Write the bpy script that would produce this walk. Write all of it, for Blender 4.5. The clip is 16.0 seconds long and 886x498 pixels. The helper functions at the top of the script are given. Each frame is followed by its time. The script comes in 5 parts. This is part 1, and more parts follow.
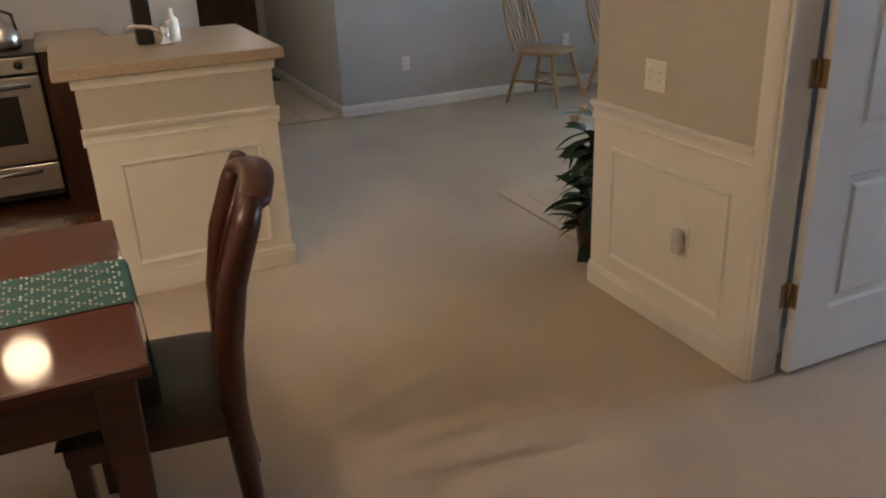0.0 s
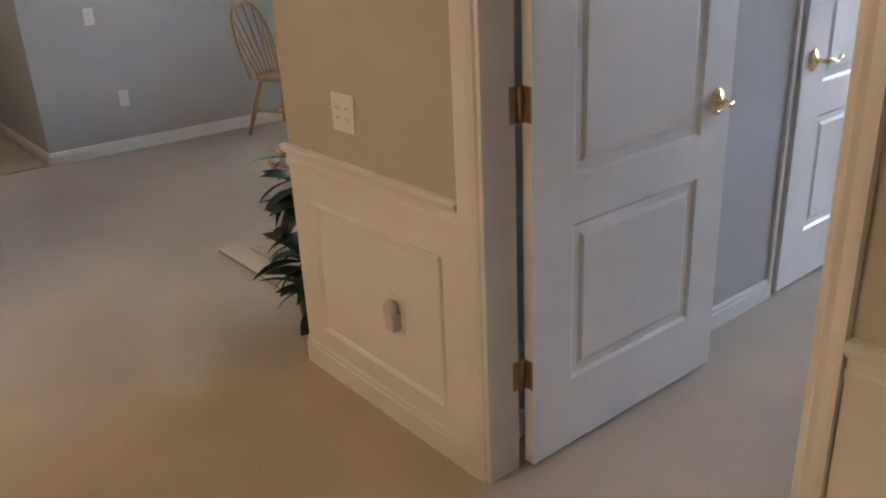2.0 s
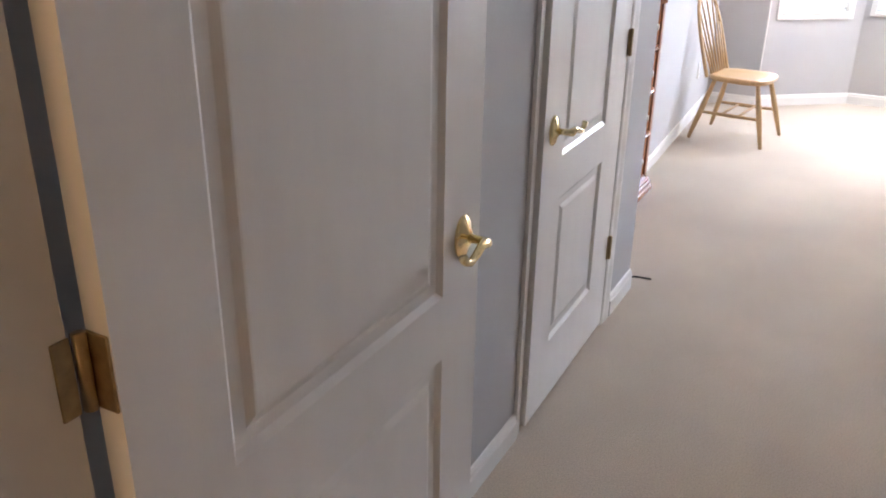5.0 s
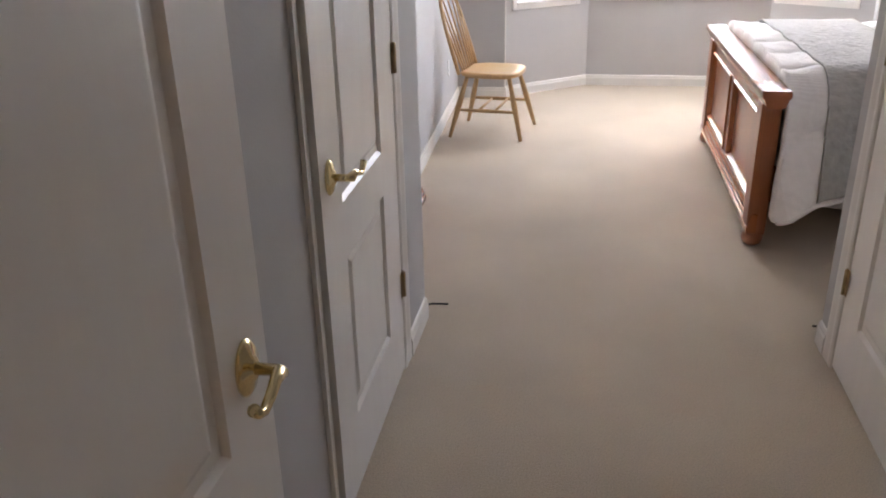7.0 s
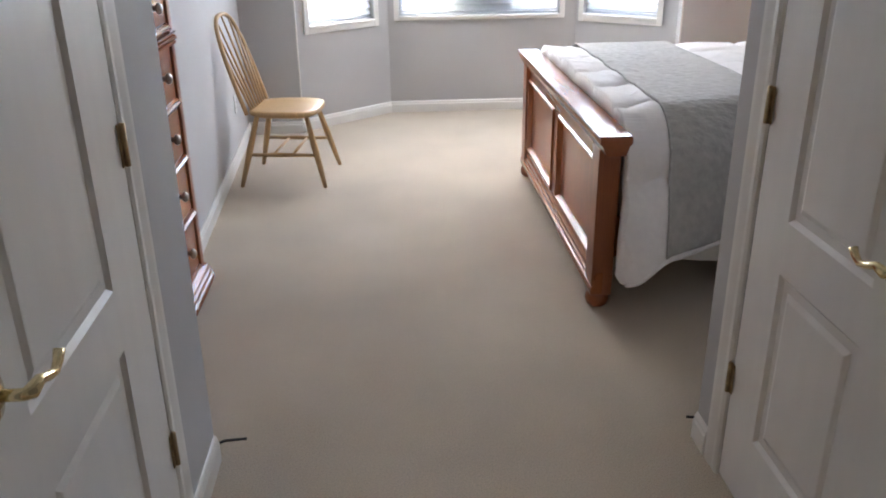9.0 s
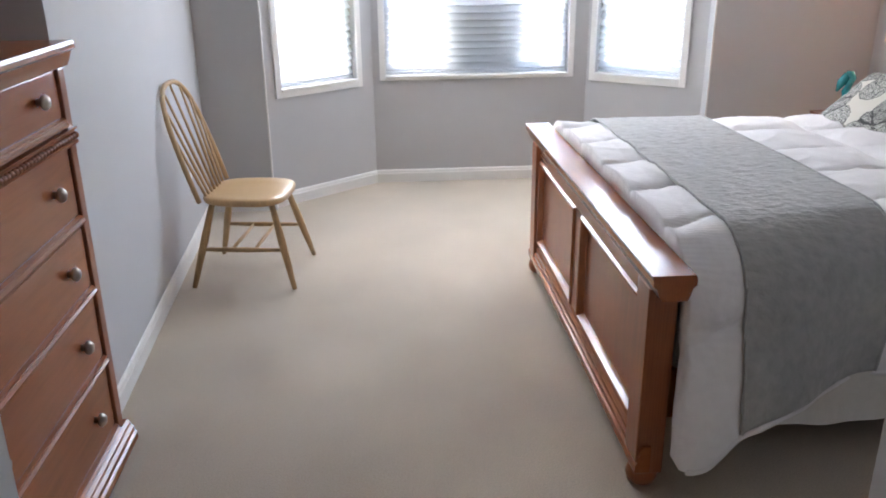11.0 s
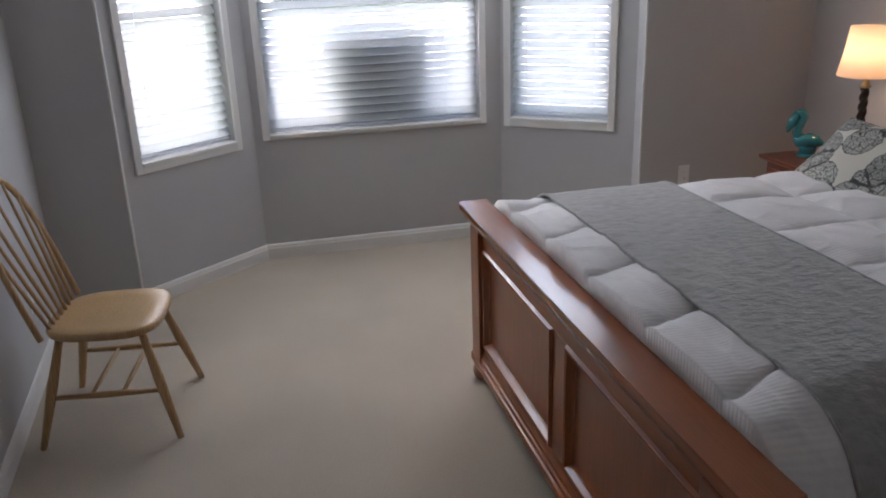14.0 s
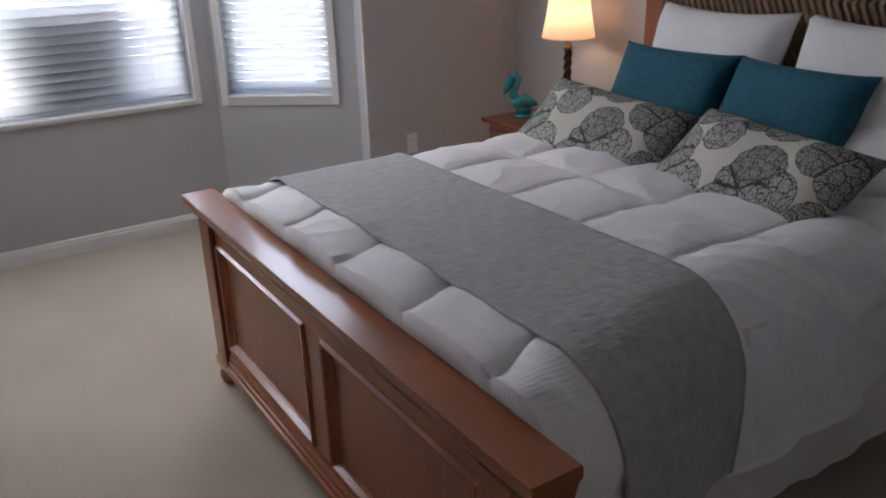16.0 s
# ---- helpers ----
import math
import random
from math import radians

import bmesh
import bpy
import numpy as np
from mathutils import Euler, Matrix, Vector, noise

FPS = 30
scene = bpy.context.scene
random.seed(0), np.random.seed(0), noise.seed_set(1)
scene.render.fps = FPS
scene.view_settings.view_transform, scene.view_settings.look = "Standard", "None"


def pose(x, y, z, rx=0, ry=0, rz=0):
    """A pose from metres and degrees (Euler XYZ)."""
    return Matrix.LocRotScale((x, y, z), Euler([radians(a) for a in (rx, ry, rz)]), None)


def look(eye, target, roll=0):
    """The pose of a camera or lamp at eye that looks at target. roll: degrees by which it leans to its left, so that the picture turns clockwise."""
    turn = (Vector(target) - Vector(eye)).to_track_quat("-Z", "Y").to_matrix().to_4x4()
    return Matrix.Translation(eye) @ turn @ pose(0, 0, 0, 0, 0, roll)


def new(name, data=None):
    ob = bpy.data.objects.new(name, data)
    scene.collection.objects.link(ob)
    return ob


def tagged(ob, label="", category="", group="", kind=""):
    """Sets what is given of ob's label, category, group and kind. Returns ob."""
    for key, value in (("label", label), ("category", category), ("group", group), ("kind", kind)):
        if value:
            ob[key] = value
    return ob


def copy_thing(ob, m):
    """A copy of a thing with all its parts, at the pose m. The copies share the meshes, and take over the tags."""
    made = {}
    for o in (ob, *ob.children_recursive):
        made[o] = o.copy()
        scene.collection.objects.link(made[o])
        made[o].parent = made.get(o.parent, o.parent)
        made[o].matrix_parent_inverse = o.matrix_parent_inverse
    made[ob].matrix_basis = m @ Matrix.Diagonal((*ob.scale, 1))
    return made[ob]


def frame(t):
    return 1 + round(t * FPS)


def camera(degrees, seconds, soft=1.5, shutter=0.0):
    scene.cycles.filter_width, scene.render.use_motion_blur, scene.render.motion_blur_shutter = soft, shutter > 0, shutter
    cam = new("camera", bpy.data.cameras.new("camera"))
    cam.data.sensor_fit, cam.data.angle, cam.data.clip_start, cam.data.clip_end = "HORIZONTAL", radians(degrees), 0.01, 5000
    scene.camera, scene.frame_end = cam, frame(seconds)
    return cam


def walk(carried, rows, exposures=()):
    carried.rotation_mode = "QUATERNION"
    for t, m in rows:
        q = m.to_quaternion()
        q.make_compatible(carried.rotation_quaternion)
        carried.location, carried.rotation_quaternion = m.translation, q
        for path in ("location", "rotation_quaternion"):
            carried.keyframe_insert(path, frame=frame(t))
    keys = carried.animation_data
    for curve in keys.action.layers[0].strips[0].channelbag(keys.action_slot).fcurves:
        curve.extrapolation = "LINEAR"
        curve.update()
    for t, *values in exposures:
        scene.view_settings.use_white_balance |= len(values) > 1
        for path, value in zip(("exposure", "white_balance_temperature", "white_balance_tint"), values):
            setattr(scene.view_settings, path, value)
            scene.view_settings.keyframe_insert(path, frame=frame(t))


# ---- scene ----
cam = camera(57.1, 16.0, soft=1.9)
PATH = [
    (0, (0.365, -0.269, 1.578), (-1.322, 0.48, 0.807), -2.5),
    (0.5, (0.374, -0.292, 1.55), (-1.243, 0.621, 0.807), -2.0),
    (1, (0.297, -0.126, 1.569), (-1.256, 0.877, 0.806), -2.9),
    (1.5, (0.16, 0.149, 1.535), (-1.348, 1.22, 0.775), -3.2),
    (2, (-0.015, 0.44, 1.495), (-1.472, 1.584, 0.743), -2.8),
    (2.5, (-0.153, 0.662, 1.483), (-1.541, 1.891, 0.733), -2.0),
    (3, (-0.232, 0.904, 1.474), (-1.574, 2.185, 0.728), -1.5),
    (3.5, (-0.335, 1.048, 1.469), (-1.593, 2.41, 0.719), -1.1),
    (4, (-0.505, 1.173, 1.48), (-1.63, 2.635, 0.707), -0.2),
    (6.5, (-0.949, 1.592, 1.544), (-1.421, 3.376, 0.775), -0.4),
    (7, (-0.964, 1.718, 1.52), (-1.294, 3.527, 0.735), -1.3),
    (7.5, (-0.986, 1.862, 1.515), (-1.176, 3.685, 0.715), -1.5),
    (8, (-0.966, 2.035, 1.529), (-1.049, 3.864, 0.726), -1.9),
    (8.5, (-0.975, 2.239, 1.528), (-0.949, 4.076, 0.739), -1.3),
    (9, (-0.995, 2.469, 1.532), (-0.878, 4.31, 0.759), -0.7),
    (11.5, (-0.93, 3.556, 1.61), (-0.791, 5.431, 0.928), -0.6),
    (12, (-0.946, 3.726, 1.635), (-0.814, 5.606, 0.964), -0.5),
    (12.5, (-0.947, 3.905, 1.629), (-0.808, 5.792, 0.981), -0.9),
    (13, (-0.976, 4.06, 1.613), (-0.787, 5.953, 0.997), -0.8),
    (13.5, (-0.979, 4.188, 1.638), (-0.705, 6.068, 1.013), -2.1),
    (14, (-1.02, 4.275, 1.69), (-0.587, 6.107, 1.014), -2.0),
    (14.5, (-1.02, 4.333, 1.712), (-0.411, 6.095, 0.99), -1.7),
    (15, (-1.0, 4.387, 1.683), (-0.228, 6.078, 0.944), -1.5),
    (15.5, (-0.985, 4.419, 1.676), (-0.081, 6.035, 0.921), -1.4),
    (16, (-0.968, 4.438, 1.671), (0.037, 5.993, 0.914), -1.6),
]
EXPOSURES = [(0.0, 5.22, 5600, 14), (1.5, 5.38, 5650, 16), (2.5, 5.44, 5850, 19), (4.0, 5.52, 6100, 21), (6.5, 4.83, 7050, 22), (8.0, 4.40, 6800, 20), (9.0, 4.36, 6600, 17), (11.5, 4.02, 6400, 18), (12.5, 3.38, 6450, 19), (14.0, 2.84, 6500, 19), (16.0, 2.94, 6450, 20)]
walk(cam, [(t, look(eye, target, roll)) for t, eye, target, roll in PATH], EXPOSURES)

SKY = 0.14
PANEL_GLOW = 0.5
DAY_W = 1.75
LIVING_W = 0.18
DINING_W = 1.35
KITCHEN_W = 0.26
LAMP_W = 0.36
# ---------------------------------------------------------------- light
world = bpy.data.worlds.new("sky")
scene.world = world
world.use_nodes = True
wn = world.node_tree.nodes
wl = world.node_tree.links
sky = wn.new("ShaderNodeTexSky")
sky.sky_type = "NISHITA"
sky.sun_disc = False
sky.sun_elevation = radians(38)
sky.sun_rotation = radians(197)
wl.new(sky.outputs[0], wn["Background"].inputs[0])
wn["Background"].inputs[1].default_value = SKY

sun = new("sun", bpy.data.lights.new("sun", "SUN"))
sun.data.energy, sun.data.angle, sun.data.color = 5.0, radians(0.5), (1, 0.95, 0.88)
sun.matrix_world = look((0, 0, 10), (2.5, 8.0, 3))


def area(name, eye, target, w, h, power, color):
    lamp = new(name, bpy.data.lights.new(name, "AREA"))
    lamp.data.shape, lamp.data.size, lamp.data.size_y = "RECTANGLE", w, h
    lamp.data.energy, lamp.data.color = power, color
    lamp.matrix_world = look(eye, target)
    return lamp


def bulb(name, place, power, radius, color):
    lamp = new(name, bpy.data.lights.new(name, "POINT"))
    lamp.data.energy, lamp.data.shadow_soft_size, lamp.data.color = power, radius, color
    lamp.location = place
    return lamp


DAY = (0.80, 0.90, 1.0)
WARM = (1.0, 0.67, 0.35)
# upper halves of the bay windows, the living room's window, the lamps of the dining room and kitchen
area("daylight", (-0.26, 8.96, 1.85), (-0.26, 4.6, 1.0), 1.2, 0.6, DAY_W * 1.0, DAY)
area("daylight", (-1.25, 8.71, 1.85), (1.6, 6.3, 1.0), 0.6, 0.6, DAY_W * 0.5, DAY)
area("daylight", (0.76, 8.70, 1.85), (-2.2, 5.9, 1.0), 0.6, 0.6, DAY_W * 0.5, DAY)
area("daylight", (-4.1, 5.3, 1.5), (-4.1, 0.0, 0.2), 0.9, 0.9, LIVING_W, (0.34, 0.62, 1.0))
for k in range(3):
    bulb("chandelier_light", (-1.62 + 0.26 * math.cos(k * 2.1 + 0.4), -0.95 + 0.26 * math.sin(k * 2.1 + 0.4), 1.75), DINING_W / 3, 0.013, WARM)
bulb("kitchen_light", (-4.3, -0.8, 2.2), KITCHEN_W, 0.12, WARM)
# unseen bulb, added so that the hall is not dark
bulb("hall_light", (-6.9, 1.2, 2.2), KITCHEN_W * 0.6, 0.1, (1.0, 0.85, 0.62))
bulb("lamp_light", (1.97, 7.72, 1.19), LAMP_W, 0.035, (1.0, 0.64, 0.36))


# ---------------------------------------------------------------- materials
def material(name, color, rough=0.6, metal=0.0, scale=20.0, vary=0.12, bump=0.0, bump_scale=60.0, stain=0.0, stretch=(1, 1, 1), wood=0.0, piece=0.0, coat=0.0, sheen=0.0, ribs=0.0):
    m = bpy.data.materials.new(name)
    m.use_nodes = True
    nt = m.node_tree
    n, l = nt.nodes, nt.links
    b = n["Principled BSDF"]
    b.inputs["Roughness"].default_value = rough
    b.inputs["Metallic"].default_value = metal
    b.inputs["Coat Weight"].default_value = coat
    b.inputs["Sheen Weight"].default_value = sheen
    co = n.new("ShaderNodeTexCoord")
    mp = n.new("ShaderNodeMapping")
    mp.inputs["Scale"].default_value = stretch
    l.new(co.outputs["Object"], mp.inputs["Vector"])

    def grain(s, detail=4.0):
        t = n.new("ShaderNodeTexNoise")
        t.inputs["Scale"].default_value, t.inputs["Detail"].default_value = s, detail
        l.new(mp.outputs[0], t.inputs["Vector"])
        return t.outputs["Fac"]

    def shade(fac, low, high, before=None):
        r = n.new("ShaderNodeMapRange")
        r.inputs["From Min"].default_value, r.inputs["From Max"].default_value = 0.25, 0.75
        r.inputs["To Min"].default_value, r.inputs["To Max"].default_value = low, high
        l.new(fac, r.inputs["Value"])
        if before is None:
            return r.outputs[0]
        x = n.new("ShaderNodeMath")
        x.operation = "MULTIPLY"
        l.new(r.outputs[0], x.inputs[0])
        l.new(before, x.inputs[1])
        return x.outputs[0]

    v = shade(grain(scale), 1 - vary, 1 + vary)
    if stain:
        v = shade(grain(1.3, 3.0), 1 - stain, 1 + stain * 0.6, v)
    if wood:
        w = n.new("ShaderNodeTexWave")
        w.inputs["Scale"].default_value, w.inputs["Distortion"].default_value = 9.0, 7.0
        w.inputs["Detail"].default_value, w.inputs["Detail Scale"].default_value = 3.0, 1.5
        l.new(mp.outputs[0], w.inputs["Vector"])
        v = shade(w.outputs["Fac"], 1 - wood, 1 + wood, v)
    if piece:
        info = n.new("ShaderNodeObjectInfo")
        v = shade(info.outputs["Random"], 1 - piece, 1 + piece, v)
    mix = n.new("ShaderNodeVectorMath")
    mix.operation = "SCALE"
    mix.inputs[0].default_value = color
    l.new(v, mix.inputs["Scale"])
    l.new(mix.outputs[0], b.inputs["Base Color"])
    if bump:
        bp = n.new("ShaderNodeBump")
        bp.inputs["Strength"].default_value, bp.inputs["Distance"].default_value = bump, 0.01
        l.new(grain(bump_scale, 3.0), bp.inputs["Height"])
        l.new(bp.outputs[0], b.inputs["Normal"])
        if ribs:
            w = n.new("ShaderNodeTexWave")
            w.bands_direction = "Y"
            w.inputs["Scale"].default_value, w.inputs["Distortion"].default_value = ribs, 0.6
            l.new(co.outputs["Object"], w.inputs["Vector"])
            rb = n.new("ShaderNodeBump")
            rb.inputs["Strength"].default_value, rb.inputs["Distance"].default_value = 0.16, 0.004
            l.new(w.outputs["Fac"], rb.inputs["Height"])
            l.new(bp.outputs[0], rb.inputs["Normal"])
            l.new(rb.outputs[0], b.inputs["Normal"])
    return m


CARPET = material("carpet", (0.57, 0.475, 0.365), 0.95, scale=210, vary=0.24, bump=0.6, bump_scale=260, stain=0.17, sheen=0.2)
WALL = material("wall_paint", (0.51, 0.50, 0.495), 0.75, scale=3, vary=0.02, bump=0.06, bump_scale=140, stain=0.02)
TAUPE = material("dining_wall_paint", (0.52, 0.49, 0.44), 0.75, scale=3, vary=0.02, bump=0.06, bump_scale=140, stain=0.02)
TRIM = material("white_trim_paint", (0.80, 0.78, 0.74), 0.38, scale=6, vary=0.025, bump=0.04, bump_scale=30, stain=0.02)
DOORP = material("white_door_paint", (0.82, 0.80, 0.77), 0.34, scale=5, vary=0.02, bump=0.035, bump_scale=90, stain=0.02, stretch=(4, 4, 0.8))
CEIL = material("ceiling_paint", (0.78, 0.77, 0.75), 0.9, scale=60, vary=0.03, bump=0.1, bump_scale=120)
CHERRY = material("cherry_wood", (0.33, 0.100, 0.030), 0.25, scale=14, vary=0.08, bump=0.02, bump_scale=60, wood=0.03, stretch=(4, 0.35, 4), stain=0.08, coat=0.08)
CHERRYV = material("cherry_wood_upright", (0.29, 0.086, 0.027), 0.28, scale=14, vary=0.14, bump=0.02, bump_scale=60, wood=0.07, stretch=(4, 4, 0.35), stain=0.08, coat=0.08)
TABLEWOOD = material("polished_mahogany", (0.060, 0.016, 0.008), 0.06, scale=12, vary=0.2, bump=0.006, bump_scale=40, wood=0.15, stretch=(4, 0.4, 4))
DARKWOOD = material("mahogany", (0.050, 0.014, 0.008), 0.33, scale=12, vary=0.2, bump=0.02, bump_scale=40, wood=0.18, stretch=(4, 0.4, 4))
CABINET = material("dark_cabinet_wood", (0.06, 0.022, 0.012), 0.35, scale=12, vary=0.2, wood=0.2, stretch=(4, 4, 0.4))
# cherry wood with the shade on the nightstand put into its colour
SHADEDCHERRY = material("shaded_cherry_wood", (0.15, 0.042, 0.018), 0.3, scale=14, vary=0.14, bump=0.02, bump_scale=60, wood=0.06, stretch=(4, 4, 0.5), stain=0.08)
PINE = material("pale_oak", (0.52, 0.33, 0.155), 0.38, scale=18, vary=0.12, bump=0.03, bump_scale=60, wood=0.10, stretch=(4, 4, 0.5), coat=0.15)
BRASS = material("polished_brass", (0.86, 0.72, 0.42), 0.12, 1.0, scale=30, vary=0.06)
OLDBRASS = material("worn_brass", (0.42, 0.31, 0.17), 0.38, 1.0, scale=40, vary=0.3)
STEEL = material("brushed_steel", (0.55, 0.54, 0.52), 0.3, 1.0, scale=30, vary=0.08, stretch=(1, 20, 1))
CHROME = material("chrome", (0.8, 0.8, 0.8), 0.08, 1.0)
PEWTER = material("pewter_knob", (0.42, 0.37, 0.31), 0.35, 1.0, scale=60, vary=0.2)
PLASTIC = material("white_plastic", (0.80, 0.79, 0.76), 0.35, vary=0.02)
GREYPL = material("grey_plastic", (0.60, 0.58, 0.55), 0.35, vary=0.03)
BLACK = material("black_plastic", (0.02, 0.02, 0.022), 0.3, vary=0.1)
LEATHER = material("black_leather", (0.030, 0.026, 0.024), 0.42, scale=50, vary=0.2, bump=0.15, bump_scale=180)
QUILT = material("white_cotton", (0.84, 0.81, 0.80), 0.8, scale=40, vary=0.03, bump=0.12, bump_scale=70, sheen=0.2)
RIBBED = material("ribbed_white_cotton", (0.84, 0.81, 0.80), 0.75, scale=40, vary=0.03, bump=0.30, bump_scale=22, sheen=0.2, ribs=22)
SHEET = material("cream_dust_ruffle", (0.72, 0.68, 0.62), 0.85, scale=40, vary=0.04, bump=0.1, bump_scale=90)
THROW = material("grey_coverlet", (0.39, 0.38, 0.362), 0.85, scale=26, vary=0.16, bump=0.7, bump_scale=30, sheen=0.3, stretch=(1, 1.8, 1))
TEAL = material("teal_velvet", (0.004, 0.100, 0.150), 0.8, scale=60, vary=0.28, bump=0.5, bump_scale=70, sheen=0.02)
CERAMIC = material("teal_glaze", (0.02, 0.22, 0.24), 0.18, scale=18, vary=0.35, coat=0.4)
VINYL = material("white_vinyl", (0.85, 0.85, 0.86), 0.35, vary=0.02)
COUNTER = material("laminate_counter", (0.42, 0.35, 0.27), 0.35, scale=150, vary=0.22, stain=0.04)
TILE = material("hall_tile", (0.55, 0.47, 0.36), 0.4, scale=9, vary=0.1, stain=0.1, piece=0.06)
FLOORWOOD = material("kitchen_floor_wood", (0.13, 0.042, 0.02), 0.22, scale=10, vary=0.25, wood=0.15, stretch=(0.4, 5, 5), piece=0.2)
SPIRAL = material("bronze_lamp", (0.05, 0.033, 0.022), 0.35, 0.6, scale=40, vary=0.3)
LEAF = material("dark_leaf", (0.022, 0.045, 0.020), 0.45, scale=8, vary=0.4, piece=0.35)
PETAL = material("cream_petal", (0.70, 0.58, 0.42), 0.6, scale=20, vary=0.15)
BLUEFLOWER = material("turquoise_leaf", (0.03, 0.28, 0.36), 0.45, vary=0.2)
RUG = material("cream_rug", (0.60, 0.51, 0.40), 0.95, scale=120, vary=0.12, bump=0.4, bump_scale=150)
RUGIN = material("taupe_rug", (0.55, 0.465, 0.365), 0.95, scale=120, vary=0.14, bump=0.4, bump_scale=150)
RUBBER = material("dark_rubber", (0.03, 0.03, 0.03), 0.6, vary=0.1)
RATTAN = material("woven_rattan", (0.26, 0.16, 0.09), 0.5, scale=40, vary=0.3, bump=0.3, bump_scale=120)
SIDING = material("grey_siding", (0.55, 0.58, 0.62), 0.7, scale=10, vary=0.06)
PALEGROUND = material("pale_ground", (0.58, 0.57, 0.54), 0.85, scale=3, vary=0.08, stain=0.1)
GRASS = material("lawn", (0.06, 0.11, 0.03), 0.9, scale=60, vary=0.4, bump=0.5, bump_scale=60, stain=0.2)
RUNNERM = material("teal_satin", (0.010, 0.062, 0.064), 0.6, scale=30, vary=0.12, bump=0.1, bump_scale=80)
PEARL = material("silver_bead", (0.75, 0.75, 0.70), 0.2, 0.6, vary=0.05)


def glass(name):
    m = bpy.data.materials.new(name)
    m.use_nodes = True
    b = m.node_tree.nodes["Principled BSDF"]
    b.inputs["Transmission Weight"].default_value = 1.0
    b.inputs["Roughness"].default_value = 0.0
    b.inputs["IOR"].default_value = 1.1
    return m


GLASS = glass("window_glass")


def shade_cloth():
    m = bpy.data.materials.new("lamp_shade_cloth")
    m.use_nodes = True
    n, l = m.node_tree.nodes, m.node_tree.links
    t = n.new("ShaderNodeBsdfTranslucent")
    t.inputs[0].default_value = (0.66, 0.54, 0.45, 1)
    mix = n.new("ShaderNodeMixShader")
    mix.inputs[0].default_value = 0.62
    b = n["Principled BSDF"]
    b.inputs["Base Color"].default_value = (0.80, 0.72, 0.60, 1)
    b.inputs["Roughness"].default_value = 0.8
    l.new(b.outputs[0], mix.inputs[1])
    l.new(t.outputs[0], mix.inputs[2])
    l.new(mix.outputs[0], n["Material Output"].inputs[0])
    return m


SHADE = shade_cloth()


def blind_vinyl():
    """White slats that let some daylight through."""
    m = material("white_blind", (0.84, 0.85, 0.86), 0.45, scale=20, vary=0.02)
    n, l = m.node_tree.nodes, m.node_tree.links
    t = n.new("ShaderNodeBsdfTranslucent")
    t.inputs[0].default_value = (0.80, 0.82, 0.84, 1)
    mix = n.new("ShaderNodeMixShader")
    mix.inputs[0].default_value = 0.82
    l.new(n["Principled BSDF"].outputs[0], mix.inputs[1])
    l.new(t.outputs[0], mix.inputs[2])
    l.new(mix.outputs[0], n["Material Output"].inputs[0])
    return m


BLIND = blind_vinyl()


def leafprint():
    """Cream cloth printed with grey rounded tree shapes filled with fine black twigs."""
    m = bpy.data.materials.new("printed_cotton")
    m.use_nodes = True
    n, l = m.node_tree.nodes, m.node_tree.links
    b = n["Principled BSDF"]
    b.inputs["Roughness"].default_value = 0.8
    co = n.new("ShaderNodeTexCoord")

    def vor(scale, feature):
        t = n.new("ShaderNodeTexVoronoi")
        t.feature = feature
        t.inputs["Scale"].default_value = scale
        l.new(co.outputs["Object"], t.inputs["Vector"])
        return t

    def step(src, lo, hi):
        r = n.new("ShaderNodeMapRange")
        r.inputs["From Min"].default_value, r.inputs["From Max"].default_value = lo, hi
        l.new(src, r.inputs["Value"])
        return r.outputs[0]

    def mixc(fac, a, bcol):
        x = n.new("ShaderNodeMix")
        x.data_type = "RGBA"
        l.new(fac, x.inputs[0])
        for k, s in ((6, a), (7, bcol)):
            if isinstance(s, tuple):
                x.inputs[k].default_value = s
            else:
                l.new(s, x.inputs[k])
        return x.outputs[2]

    big = vor(6.0, "F1")
    big.inputs["Randomness"].default_value = 0.85
    rim = vor(6.0, "DISTANCE_TO_EDGE")
    rim.inputs["Randomness"].default_value = 0.85
    twig = vor(95.0, "DISTANCE_TO_EDGE")
    branch = vor(26.0, "DISTANCE_TO_EDGE")
    bend = n.new("ShaderNodeTexNoise")
    bend.inputs["Scale"].default_value = 40.0
    l.new(co.outputs["Object"], bend.inputs["Vector"])
    push = n.new("ShaderNodeVectorMath")
    push.operation = "MULTIPLY_ADD"
    l.new(bend.outputs["Color"], push.inputs[0])
    push.inputs[1].default_value = (0.02, 0.02, 0.02)
    l.new(co.outputs["Object"], push.inputs[2])
    for v in (twig, branch, big, rim):
        l.new(push.outputs[0], v.inputs["Vector"])
    inside = step(big.outputs["Distance"], 0.60, 0.59)
    edge = step(big.outputs["Distance"], 0.57, 0.585)
    seam = step(rim.outputs["Distance"], 0.035, 0.015)
    fine = step(twig.outputs["Distance"], 0.085, 0.025)
    limb = step(branch.outputs["Distance"], 0.05, 0.02)
    tone = n.new("ShaderNodeSeparateColor")
    l.new(big.outputs["Color"], tone.inputs[0])
    ground = mixc(tone.outputs[0], (0.50, 0.49, 0.44, 1), (0.24, 0.24, 0.22, 1))
    ink = (0.045, 0.045, 0.043, 1)
    leaf = mixc(fine, ground, ink)
    leaf = mixc(limb, leaf, ink)
    leaf = mixc(edge, leaf, ink)
    leaf = mixc(seam, leaf, ink)
    l.new(mixc(inside, (0.58, 0.55, 0.48, 1), leaf), b.inputs["Base Color"])
    return m


PRINT = leafprint()


